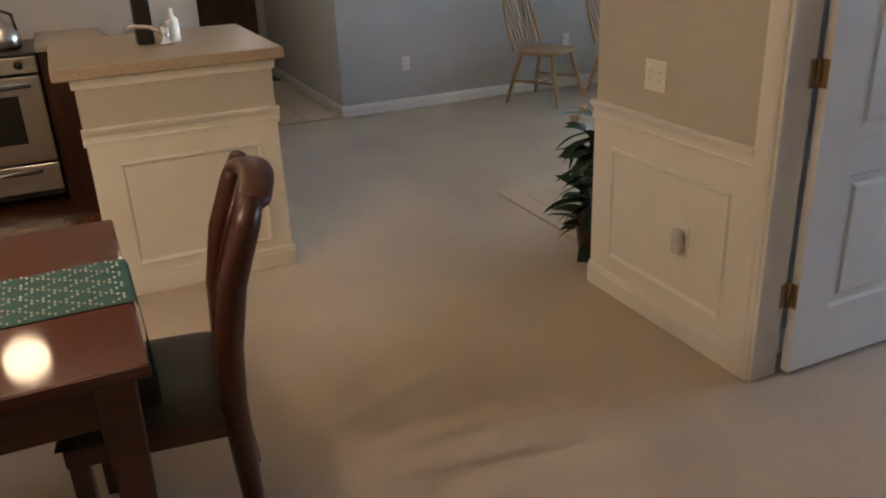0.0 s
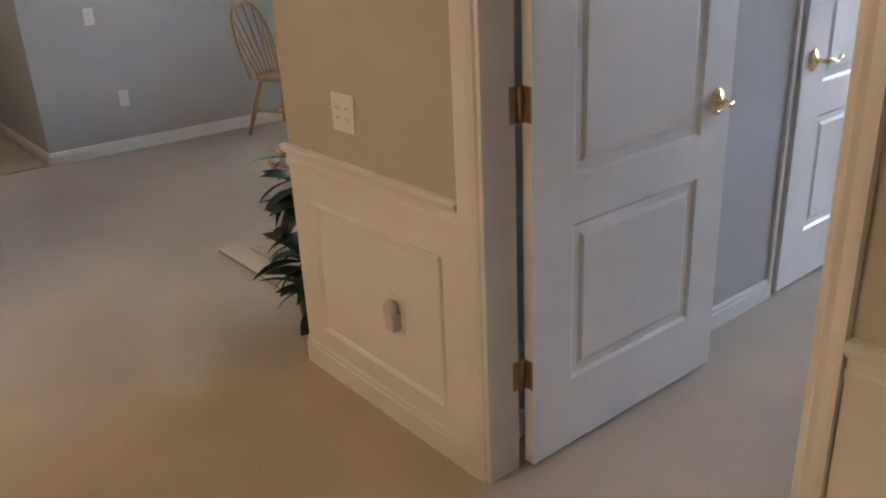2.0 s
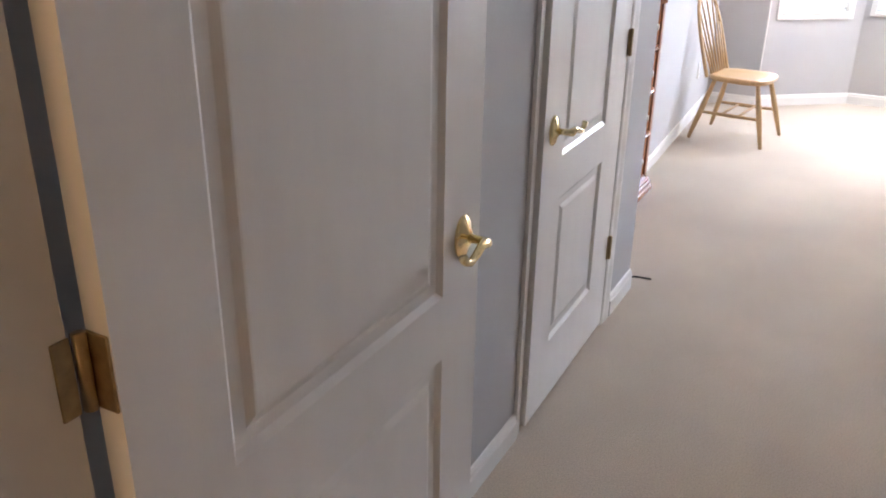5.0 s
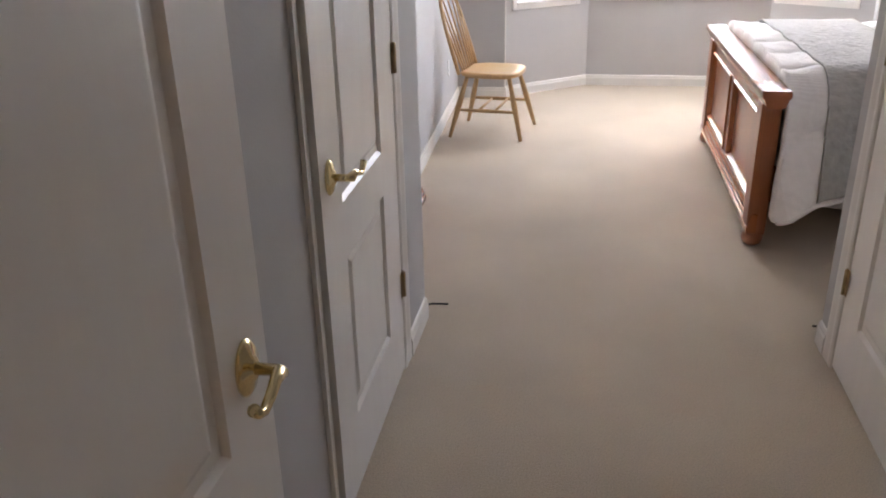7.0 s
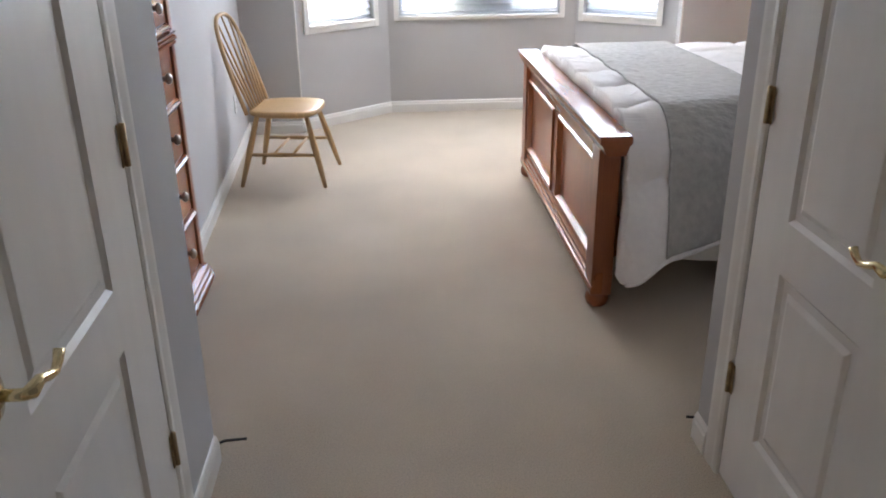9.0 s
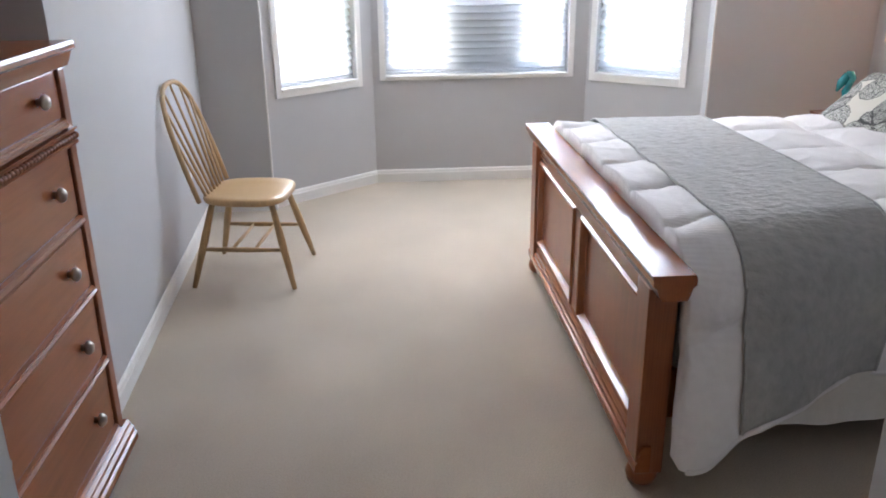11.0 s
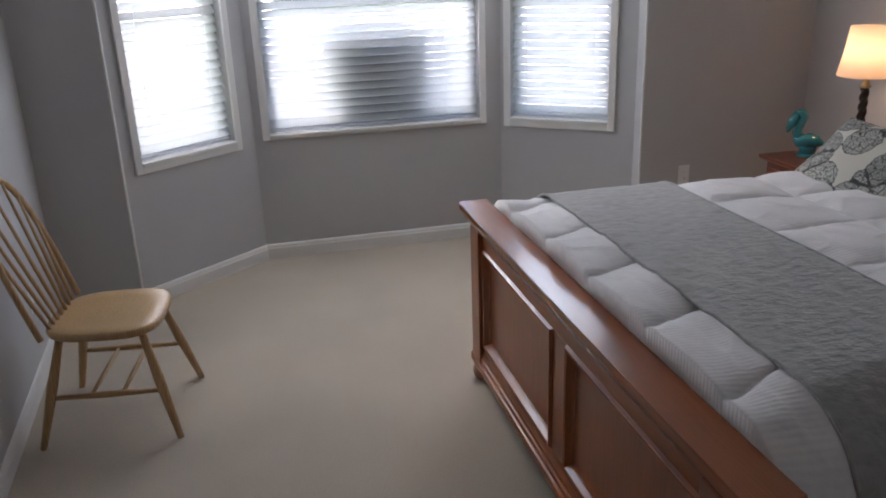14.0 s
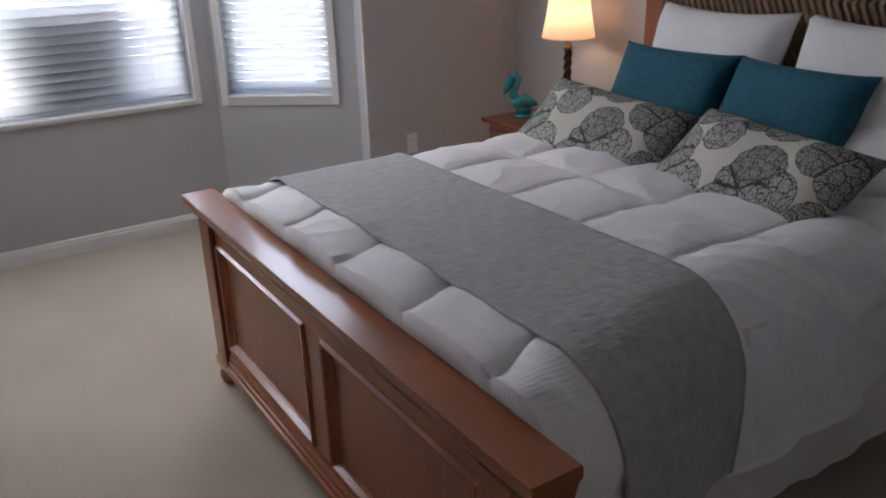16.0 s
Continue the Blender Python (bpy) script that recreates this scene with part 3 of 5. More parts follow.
# ---------------------------------------------------------------- windows and blinds
def window(name, p0, p1, s0, s1, tilt):
    """A white vinyl window with trim, glass and a lowered slatted blind, in its wall's frame (x along, y outwards)."""
    p0, p1 = Vector(p0), Vector(p1)
    d = (p1 - p0).normalized()
    m = Matrix(((d.x, -d.y, 0, p0.x), (d.y, d.x, 0, p0.y), (0, 0, 1, 0), (0, 0, 0, 1)))
    w = thing(name, "white vinyl window with painted casing and sill", "window", m)
    w["kind"] = "structure"
    a, b = s0, s1
    bm = bmesh.new()
    f = 0.04
    for q in ((a, a + f, SILL, HEAD), (b - f, b, SILL, HEAD), (a + f, b - f, SILL, SILL + f), (a + f, b - f, HEAD - f, HEAD), (a + f, b - f, 1.44, 1.475)):
        add_box(bm, q[0], q[1], 0.075, 0.125, q[2], q[3], 0.003)
    part("window_frame", bm, VINYL, w)
    for z0, z1 in ((SILL + f, 1.44), (1.475, HEAD - f)):
        pane = part("pane", box(a + f, b - f, 0.098, 0.102, z0, z1, 0), GLASS, w, "clear glass")
        pane.visible_shadow = False
    c = 0.040
    drop = 0.030 if s1 - s0 > 1.2 else 0.055
    bm = bmesh.new()
    add_box(bm, a - c, a, -0.016, 0, SILL - drop, HEAD + c, 0.003)
    add_box(bm, b, b + c, -0.016, 0, SILL - drop, HEAD + c, 0.003)
    add_box(bm, a, b, -0.016, 0, HEAD, HEAD + c, 0.003)
    part("casing", bm, TRIM, w)
    bm = bmesh.new()
    add_box(bm, a, b, -0.022, 0.075, SILL - 0.018, SILL + 0.002, 0.004)
    add_box(bm, a, b, -0.014, 0, SILL - drop, SILL - 0.018, 0.003)
    part("window_sill", bm, TRIM, w)
    blind = thing("window_blind", "white slatted blind lowered, slats tilted half open", "blind", m, "bay window blinds")
    k = int((HEAD - 0.06 - SILL - 0.05) / 0.047)
    slat = None
    for i in range(k):
        z = SILL + 0.055 + i * 0.047
        if slat is None:
            bm = bmesh.new()
            n = 4
            rows = []
            for j in range(n + 1):
                u = j / n - 0.5
                rows.append([(u * 0.052, 0.004 * (1 - 4 * u * u))])
            top = [[bm.verts.new((x, y[0], y[1] + 0.0013)) for x in (a + 0.008, b - 0.008)] for (y,) in [(r[0],) for r in rows]]
            bot = [[bm.verts.new((x, y[0], y[1] - 0.0013)) for x in (a + 0.008, b - 0.008)] for (y,) in [(r[0],) for r in rows]]
            for g, flip in ((top, False), (bot, True)):
                for r0, r1 in zip(g, g[1:]):
                    bm.faces.new((r0[0], r0[1], r1[1], r1[0]) if not flip else (r0[0], r1[0], r1[1], r0[1]))
            for e in (0, -1):
                bm.faces.new((top[e][0], top[e][1], bot[e][1], bot[e][0]))
            slat = mesh_of("slat", bm, BLIND)
        s = new("slat", slat)
        s.parent = blind
        s.matrix_local = Matrix.Translation((0, 0.042, z)) @ Matrix.Rotation(radians(tilt), 4, "X")
    part("bottom_rail", box(a + 0.008, b - 0.008, 0.022, 0.062, SILL + 0.006, SILL + 0.024, 0.003), BLIND, blind)
    part("head_rail", box(a + 0.006, b - 0.006, 0.015, 0.068, HEAD - 0.05, HEAD - 0.002, 0.003), BLIND, blind)
    for x in (a + 0.16 * (b - a), b - 0.16 * (b - a)):
        for y in (0.016, 0.068):
            part("cord", tube(bmesh.new(), [(x, y, SILL + 0.02), (x, y, HEAD - 0.05)], 0.0012, 6), BLIND, blind)
    return w


window("window_1", A0, A1, *WA, 52)
window("window_2", B0, B1, *WB, 50)
window("window_3", C0, C1, *WC, 46)

# outside
structure("ground", box(-400, 400, -300, 500, -3.4, -3.2, 0), GRASS, "mown lawn reaching away")
# pale sheet added over the lawn; it throws sunlight up at the slats
structure("pavement", box(-7.5, 40, 12, 90, -3.2, -3.185, 0), PALEGROUND, "pale ground sheet added to whiten the view through the blinds")


def air_conditioner():
    """A window unit behind the middle blind; x along the wall, y outwards, z up from its base."""
    w, hgt, deep = 0.60, 0.47, 0.40
    unit = thing("air_conditioner", "pale grey window air conditioner set behind the blind", "air conditioner", pose(B0.x + 0.465, B0.y + 0.150, SILL + 0.05))
    part("body", box(0, w, 0.03, deep, 0, hgt, 0.012), VINYL, unit)
    part("front_frame", box(0, w, 0.012, 0.03, 0.285, hgt, 0.004), VINYL, unit)
    part("control_panel", box(0.02, w - 0.02, 0.008, 0.012, 0.335, 0.445, 0.002), SIDING, unit)
    for x in (0.05, 0.14, 0.47, 0.54):
        kb = part("knob", lathe(bmesh.new(), [(0.018, 0), (0.018, 0.006), (0.013, 0.008)], sides=14), BLACK, unit, "dark dial", True)
        kb.matrix_local = Matrix.Translation((x, 0.008, 0.395)) @ Matrix.Rotation(radians(90), 4, "X")
    part("bracket", box(0.05, w - 0.05, -0.06, deep, -0.012, -0.001, 0.003), STEEL, unit, "steel support bracket")
    louvre = mesh_of("louvre", box(0.012, w - 0.012, 0.010, 0.028, -0.004, 0.004, 0.001), VINYL)
    for i in range(13):
        o = new("louvre", louvre)
        o.parent = unit
        o.matrix_local = Matrix.Translation((0, 0, 0.02 + i * 0.020)) @ Matrix.Rotation(radians(12), 4, "X")


air_conditioner()
# glowing panel added beyond the pale ground to whiten the blinds
glow_panel = bpy.data.materials.new("glowing_panel")
glow_panel.use_nodes = True
glow = glow_panel.node_tree.nodes["Principled BSDF"]
glow.inputs["Base Color"].default_value = (0.8, 0.8, 0.8, 1)
glow.inputs["Emission Color"].default_value = (1.0, 1.0, 0.97, 1)
glow.inputs["Emission Strength"].default_value = PANEL_GLOW
structure("backdrop", box(-130, 2, 75, 75.5, -3.2, 70, 0), glow_panel, "glowing white panel added far away to brighten the window blinds")


# ---------------------------------------------------------------- bedroom: bed
BED = pose(-0.231, 5.318, 0, 0, 0, -0.25)
bed = thing("bed", "cherry wood panel bed with low footboard and tall headboard", "bed", BED)
# footboard: cap, frieze, posts, sunk panels, base moulding, bun feet
FW = 2.02
part("cap", sweep(bmesh.new(), [(-0.004, 0.0), (0.0, -0.012), (0.0, -0.030), (0.010, -0.038), (0.018, -0.060), (0.026, -0.075), (0.098, -0.075), (0.104, -0.060), (0.110, -0.038), (0.120, -0.030), (0.120, -0.012), (0.116, 0.0)], (0, 0, 0.755), (0, FW, 0.755), (1, 0, 0)), CHERRY, bed, "broad polished cap rail")
for v in (0.085, FW - 0.085 - 0.11):
    part("post", box(0.020, 0.106, v, v + 0.11, 0.07, 0.682, 0.004), CHERRYV, bed)
for v in (0.15, FW - 0.10):
    foot = lathe(bmesh.new(), [(0.030, 0), (0.044, 0.012), (0.050, 0.035), (0.044, 0.058), (0.034, 0.068), (0.046, 0.082)], (0.065, v, 0))
    part("bun_foot", foot, CHERRYV, bed, "turned bun foot", True)
PE = 0.205
part("rail", box(0.040, 0.092, PE - 0.01, FW - PE + 0.01, 0.612, 0.682, 0.003), CHERRY, bed)
part("rail", box(0.040, 0.092, PE - 0.01, FW - PE + 0.01, 0.10, 0.195, 0.003), CHERRY, bed)
part("base_moulding", sweep(bmesh.new(), [(0.0, 0.0), (0.0, 0.028), (0.007, 0.034), (0.007, 0.052), (0.013, 0.058), (0.013, 0.074), (0.022, 0.088), (0.045, 0.088), (0.045, 0.0)], (0.018, 0.075, 0.082), (0.018, FW - 0.068, 0.082), (1, 0, 0)), CHERRY, bed, "stepped base moulding")
MIDW = (FW - 2 * PE - 0.112) / 2
for i in range(2):
    a = PE + i * (MIDW + 0.112)
    part("panel", box(0.056, 0.085, a, a + MIDW, 0.185, 0.618, 0), CHERRYV, bed, "sunk cherry panel")
    bm = bmesh.new()
    prof = [(0.040, 0.0), (0.030, 0.006), (0.032, 0.016), (0.048, 0.026), (0.056, 0.034)]
    loops = [[bm.verts.new((u, p, q)) for p, q in ((a + k, 0.190 + k), (a + MIDW - k, 0.190 + k), (a + MIDW - k, 0.615 - k), (a + k, 0.615 - k))] for u, k in prof]
    for r0, r1 in zip(loops, loops[1:]):
        for j in range(4):
            bm.faces.new((r0[j], r0[(j + 1) % 4], r1[(j + 1) % 4], r1[j]))
    part("panel_moulding", bm, CHERRY, bed)
part("stile", box(0.040, 0.092, PE + MIDW, PE + 0.112 + MIDW, 0.190, 0.615, 0.003), CHERRYV, bed)
part("side_rail", box(0.10, 2.28, 0.20, 0.23, 0.19, 0.36, 0.003), CHERRY, bed)
part("side_rail", box(0.10, 2.28, FW - 0.15, FW - 0.12, 0.16, 0.36, 0.003), CHERRY, bed)
# headboard
HB = 2.29
for v in (0.04, FW - 0.15):
    part("headboard_post", box(HB, HB + 0.09, v, v + 0.11, 0, 1.36, 0.006), CHERRYV, bed)
    part("scroll", tube(bmesh.new(), [(HB - 0.02, v + 0.055, 1.38), (HB + 0.11, v + 0.055, 1.38)], 0.075, 20), CHERRYV, bed, "carved scroll", True)
part("headboard_rail", box(HB + 0.005, HB + 0.08, 0.15, FW - 0.15, 1.40, 1.50, 0.008), CHERRY, bed)
part("headboard_panel", box(HB + 0.045, HB + 0.07, 0.15, FW - 0.15, 0.4, 1.41, 0), RATTAN, bed, "dark woven rattan panel")
strand = None
k = 0
while True:
    y = 0.17 + k * 0.036
    if y > FW - 0.19:
        break
    if strand is None:
        strand = mesh_of("strand", tube(bmesh.new(), [(0, -0.022, 0), (0, 0.0, 0.045), (0, 0.022, 0.09)], 0.011, 6, 0.5), RATTAN)
    for j in range(5):
        s = new("strand", strand)
        s.parent = bed
        s.matrix_local = Matrix.Translation((HB + 0.042, y, 0.96 + j * 0.09)) @ Matrix.Diagonal((1, 1 if j % 2 else -1, 1, 1))
    k += 1

# mattress with a valance
mattress = thing("mattress", "mattress in a cream valance on the bed", "mattress", BED)
part("mattress_core", box(0.15, 2.26, 0.20, FW - 0.14, 0.30, 0.72, 0.05), SHEET, mattress)
bm = bmesh.new()
rows = []
for z, off in ((0.36, 0.0), (0.26, 0.006), (0.185, 0.012)):
    rows.append([bm.verts.new((0.16 + i * 0.03, 0.160 - off + 0.006 * math.sin(i * 1.1) * (0.33 - z) * 6, z + (0.01 * math.sin(i * 0.3) if z < 0.2 else 0))) for i in range(71)])
for r0, r1 in zip(rows, rows[1:]):
    for i in range(70):
        bm.faces.new((r0[i], r0[i + 1], r1[i + 1], r1[i]))
ruffle = part("dust_ruffle", bm, SHEET, mattress, "cream dust ruffle")
mod = ruffle.modifiers.new("thick", "SOLIDIFY")
mod.thickness = 0.004


TOPZ = 0.765
DROP = 0.29
ROUND = 0.20


def spread(u, t):
    """A point of the comforter: u along the bed, t across it measured over the cloth from the near hem; gives place and outward way."""
    s = min(1.0, max(0.0, (u - 0.30) / 0.5))
    s = s * s * (3 - 2 * s)
    near, far, r = 0.08 + 0.12 * s, FW - 0.06, ROUND
    drop = DROP + 0.07 * math.exp(-(((u - 0.12) / 0.12) ** 2)) + 0.008 * math.sin(u * 5.0) + 0.006 * math.sin(u * 11 + 1)
    arc = r * math.pi / 2
    flat = far - near - 2 * r
    if t < drop:
        k = 1 - t / drop
        flare = (0.035 + 0.10 * math.exp(-(((u - 0.15) / 0.20) ** 2))) * k ** 0.7 + 0.015 * math.sin(u * 16) * k
        return Vector((u, near - flare + 0.012 * math.sin(u * 9.0 + 2) * (1 - t / drop), TOPZ - r - (drop - t) * (1 - 0.22 * s))), Vector((0, -1, 0))
    t -= drop
    if t < arc:
        a = t / r
        return Vector((u, near + r - r * math.cos(a), TOPZ - r + r * math.sin(a))), Vector((0, -math.cos(a), math.sin(a)))
    t -= arc
    if t < flat:
        return Vector((u, near + r + t, TOPZ)), Vector((0, 0, 1))
    t -= flat
    if t < arc:
        a = t / r
        return Vector((u, far - r + r * math.sin(a), TOPZ - r + r * math.cos(a))), Vector((0, math.sin(a), math.cos(a)))
    t -= arc
    return Vector((u, far, TOPZ - r - t)), Vector((0, 1, 0))


SPAN = DROP + ROUND * math.pi + (FW - 0.06 - 0.20 - 2 * ROUND) + 0.30
CELL = 0.355


def puff(u, t):
    """How far the quilted filling lifts the cloth there."""
    a = abs(math.sin(math.pi * (u - 0.14) / CELL))
    if u < 0.22:
        a = max(a, 0.75)
    b = abs(math.sin(math.pi * (t - DROP - 0.396) / CELL))
    h = (0.036 + 0.008 * noise.noise(Vector((u * 2.3, t * 2.3, 5.0)))) * (a ** 0.26) * (b ** 0.26)
    h *= min(1.0, 0.30 + max(0.0, t - 0.15) * 2.2)
    h += 0.006 * (1 - abs(noise.noise(Vector((u * 6 + t * 2, t * 5, 9.0))))) ** 6 + 0.007 * noise.noise(Vector((u * 3.1, t * 3.1, 0.0))) + 0.010 * (1 - a * b) * noise.noise(Vector((u * 9, t * 9, 2.0))) + 0.003 * noise.noise(Vector((u * 13, t * 11, 4.0)))
    edge = min(1.0, max(0.0, (u - 0.13) / 0.10))
    return h + 0.010 + 0.006 * (1 - edge)


def cloth(name, u_lo, u_hi, t_lo, t_hi, nu, nt, lift, mat, parent, thick, puffed=True, taper=None):
    bm = bmesh.new()
    grid = []
    for j in range(nt + 1):
        t = t_lo + (t_hi - t_lo) * j / nt
        row = []
        for i in range(nu + 1):
            lo, hi = (u_lo, u_hi) if taper is None else taper(t)
            u = lo + (hi - lo) * i / nu
            p, n = spread(u, t)
            h = puff(u, t) if puffed else max(puff(u, t), 0.012 + 0.036 * min(1.0, 0.35 + t)) + 0.003 * noise.noise(Vector((u * 4, t * 4, 7))) + 0.003 * noise.noise(Vector((u * 22, t * 38, 3)))
            if puffed and i == 0:
                row.append(bm.verts.new(p + n * (h - 0.075)))
            row.append(bm.verts.new(p + n * (h + lift)))
        grid.append(row)
    for r0, r1 in zip(grid, grid[1:]):
        for a, b, c, d_ in zip(r0, r0[1:], r1[1:], r1):
            bm.faces.new((a, b, c, d_))
    ob = part(name, bm, mat, parent, "", True)
    s = ob.modifiers.new("thick", "SOLIDIFY")
    s.thickness, s.offset = thick, -1
    return ob


comforter = thing("comforter", "white quilted comforter with deep square puffs on the bed", "comforter", BED)
cloth("quilt", 0.118, 2.27, 0.0, SPAN, 240, 330, 0.0, RIBBED, comforter, 0.02, True, lambda t: (0.118 - 0.03 * max(0.0, 1 - t / DROP) ** 0.6, 2.27))


def hem(name, path, radius, mat, parent, label):
    """A rolled edge sewn along a cloth: path gives (u, t, lift)."""
    pts = []
    for u, t, lift in path:
        p, n = spread(u, t)
        pts.append(p + n * (puff(u, t) + lift))
    part(name, tube(bmesh.new(), pts, radius, 8), mat, parent, label, True)


hem("hem", [(0.108 + 0.01655 * i, 0.0, -0.008) for i in range(131)], 0.012, RIBBED, comforter, "rolled cotton hem")

def COVER_FOOT(t):
    return 0.275 + 0.015 * min(1.0, t / 0.6)


def COVER_HEAD(t):
    return 0.765 + 0.062 * min(1.0, t / 0.6) - 0.02 * max(0.0, t - 0.7)


throw = thing("bed_runner", "grey textured coverlet folded across the foot of the bed", "blanket", BED)
cloth("coverlet", 0, 0, 0.02, SPAN - 0.05, 60, 220, 0.006, THROW, throw, 0.008, False, lambda t: (COVER_FOOT(t), COVER_HEAD(t)))


def stitched(edge, inset):
    """The coverlet's bound edge along one side."""
    pts = []
    for i in range(150):
        t = 0.02 + (SPAN - 0.07) * i / 149
        u = edge(t) + inset
        p, n = spread(u, t)
        pts.append(p + n * (max(puff(u, t), 0.012 + 0.036 * min(1.0, 0.35 + t)) + 0.003 * noise.noise(Vector((u * 4, t * 4, 7))) + 0.004))
    part("binding", tube(bmesh.new(), pts, 0.0055, 8), THROW, throw, "", True)


stitched(COVER_FOOT, 0.002)
stitched(COVER_HEAD, -0.002)


# ---------------------------------------------------------------- pillows
def cushion(name, w, h, thick, mat, label, place, category="pillow", group="", pinch=0.10, seed=0):
    """A stuffed pillow lying in its own x (width), y (height), z (thickness)."""
    bm = bmesh.new()
    n = 26
    sides = []
    for s in (1, -1):
        grid = []
        for j in range(n + 1):
            row = []
            for i in range(n + 1):
                a, b = 2 * i / n - 1, 2 * j / n - 1
                k = 1 - pinch * (1 - b * b) * abs(a) ** 3
                q = 1 - pinch * (1 - a * a) * abs(b) ** 3
                body = ((1 - a ** 4) * (1 - b ** 4)) ** 0.55
                wob = 0.10 * noise.noise(Vector((a * 1.7 + seed, b * 1.7, s)))+ 0.05 * noise.noise(Vector((a * 5 + seed, b * 5, s)))
                row.append(bm.verts.new((a * w / 2 * k, b * h / 2 * q, s * thick / 2 * max(0, body * (1 + wob)) + 0.0)))
            grid.append(row)
        sides.append(grid)
        for r0, r1 in zip(grid, grid[1:]):
            for x in range(n):
                bm.faces.new((r0[x], r0[x + 1], r1[x + 1], r1[x]) if s > 0 else (r0[x], r1[x], r1[x + 1], r0[x + 1]))
    bmesh.ops.remove_doubles(bm, verts=bm.verts, dist=0.0005)
    ob = solid(name, bm, mat, label, category, True, group)
    ob.matrix_world = place
    return ob


def leaning(u, v, z, lean, turn=0.0, roll=0.0):
    """A pillow's pose on the bed: its width runs across the bed, its face looks to the foot, leaning back."""
    return BED @ Matrix.Translation((u, v, z)) @ Matrix.Rotation(radians(turn), 4, "Z") @ Matrix.Rotation(radians(-90), 4, "Z") @ Matrix.Rotation(radians(90 - lean), 4, "X") @ Matrix.Rotation(radians(roll), 4, "Z")


for v, s in ((1.43, 1), (0.70, 5)):
    cushion("sham_pillow", 0.70, 0.60, 0.20, QUILT, "large white square sham pillow leaning on the headboard", leaning(2.10, v, 1.01, 20), seed=s)
for v, s, tr in ((1.49, 2, 4), (0.92, 7, -3)):
    cushion("lumbar_pillow", 0.60, 0.40, 0.17, TEAL, "teal velvet oblong pillow leaning on a white sham", leaning(1.93, v, 0.955, 28, tr), seed=s)
for v, s, tr, rl in ((1.50, 3, 8, -6), (0.755, 9, -4, -3)):
    cushion("printed_pillow", 0.76, 0.44, 0.18, PRINT, "oblong cream pillow printed with grey tree shapes", leaning(1.540, v, 0.828, 50, tr, rl), seed=s)
cushion("sleeping_pillow", 0.70, 0.45, 0.16, QUILT, "white sleeping pillow lying by the headboard", leaning(1.95, 0.38, 0.87, 60), seed=4)

# ---------------------------------------------------------------- nightstand, lamp, pelican
stand = thing("nightstand", "cherry wood nightstand beside the bed", "nightstand")
part("top", sweep(bmesh.new(), [(0, 0), (0.56, 0), (0.56, -0.014), (0.55, -0.026), (0.01, -0.026), (0, -0.014)], (1.56, 7.38, 0.665), (1.56, 7.935, 0.665), (1, 0, 0)), SHADEDCHERRY, stand)
part("body", box(1.59, 2.11, 7.41, 7.905, 0.06, 0.639, 0.004), SHADEDCHERRY, stand)
for i in range(2):
    z = 0.10 + i * 0.265
    dr = part("drawer", box(1.575, 1.592, 7.44, 7.875, z, z + 0.24, 0.004), SHADEDCHERRY, stand)
    part("knob", lathe(bmesh.new(), [(0.008, 0), (0.006, 0.01), (0.014, 0.016), (0.012, 0.026)], (0, 0, 0), 12), PEWTER, dr, "", True).matrix_local = Matrix.Translation((1.575, 7.657, z + 0.12)) @ Matrix.Rotation(radians(-90), 4, "Y")
part("plinth", box(1.58, 2.11, 7.40, 7.915, 0, 0.06, 0.004), SHADEDCHERRY, stand)

lamp = thing("table_lamp", "lit table lamp with cream shade and twisted dark column", "lamp", pose(1.97, 7.72, 0.665))
part("base", lathe(bmesh.new(), [(0.075, 0), (0.078, 0.012), (0.06, 0.026), (0.03, 0.034), (0.022, 0.05)], sides=28), SPIRAL, lamp, "", True)
bm = bmesh.new()
rings = []
for i in range(60):
    z = 0.05 + i * 0.0050
    rings.append([bm.verts.new(((0.019 + 0.004 * math.cos(3 * (a - i * 0.22))) * math.cos(a), (0.019 + 0.004 * math.cos(3 * (a - i * 0.22))) * math.sin(a), z)) for a in [q * math.tau / 18 for q in range(18)]])
for r0, r1 in zip(rings, rings[1:]):
    for q in range(18):
        bm.faces.new((r0[q], r0[(q + 1) % 18], r1[(q + 1) % 18], r1[q]))
bm.faces.new(rings[0][::-1])
bm.faces.new(rings[-1])
part("column", bm, SPIRAL, lamp, "dark twisted column", True)
part("collar", lathe(bmesh.new(), [(0.026, 0.345), (0.029, 0.352), (0.017, 0.364), (0.015, 0.39), (0.024, 0.396), (0.022, 0.406), (0.010, 0.42)], sides=20), OLDBRASS, lamp, "brass collar", True)
bm = bmesh.new()
r_lo, r_hi, n = 0.138, 0.100, 48
inner = [[bm.verts.new((r * math.cos(k * math.tau / n), r * math.sin(k * math.tau / n), z)) for k in range(n)] for r, z in ((r_lo, 0.405), ((r_lo + r_hi) / 2 - 0.003, 0.52), (r_hi, 0.640))]
for r0, r1 in zip(inner, inner[1:]):
    for k in range(n):
        bm.faces.new((r0[k], r0[(k + 1) % n], r1[(k + 1) % n], r1[k]))
shade = part("shade", bm, SHADE, lamp, "glowing cream cloth shade", True)

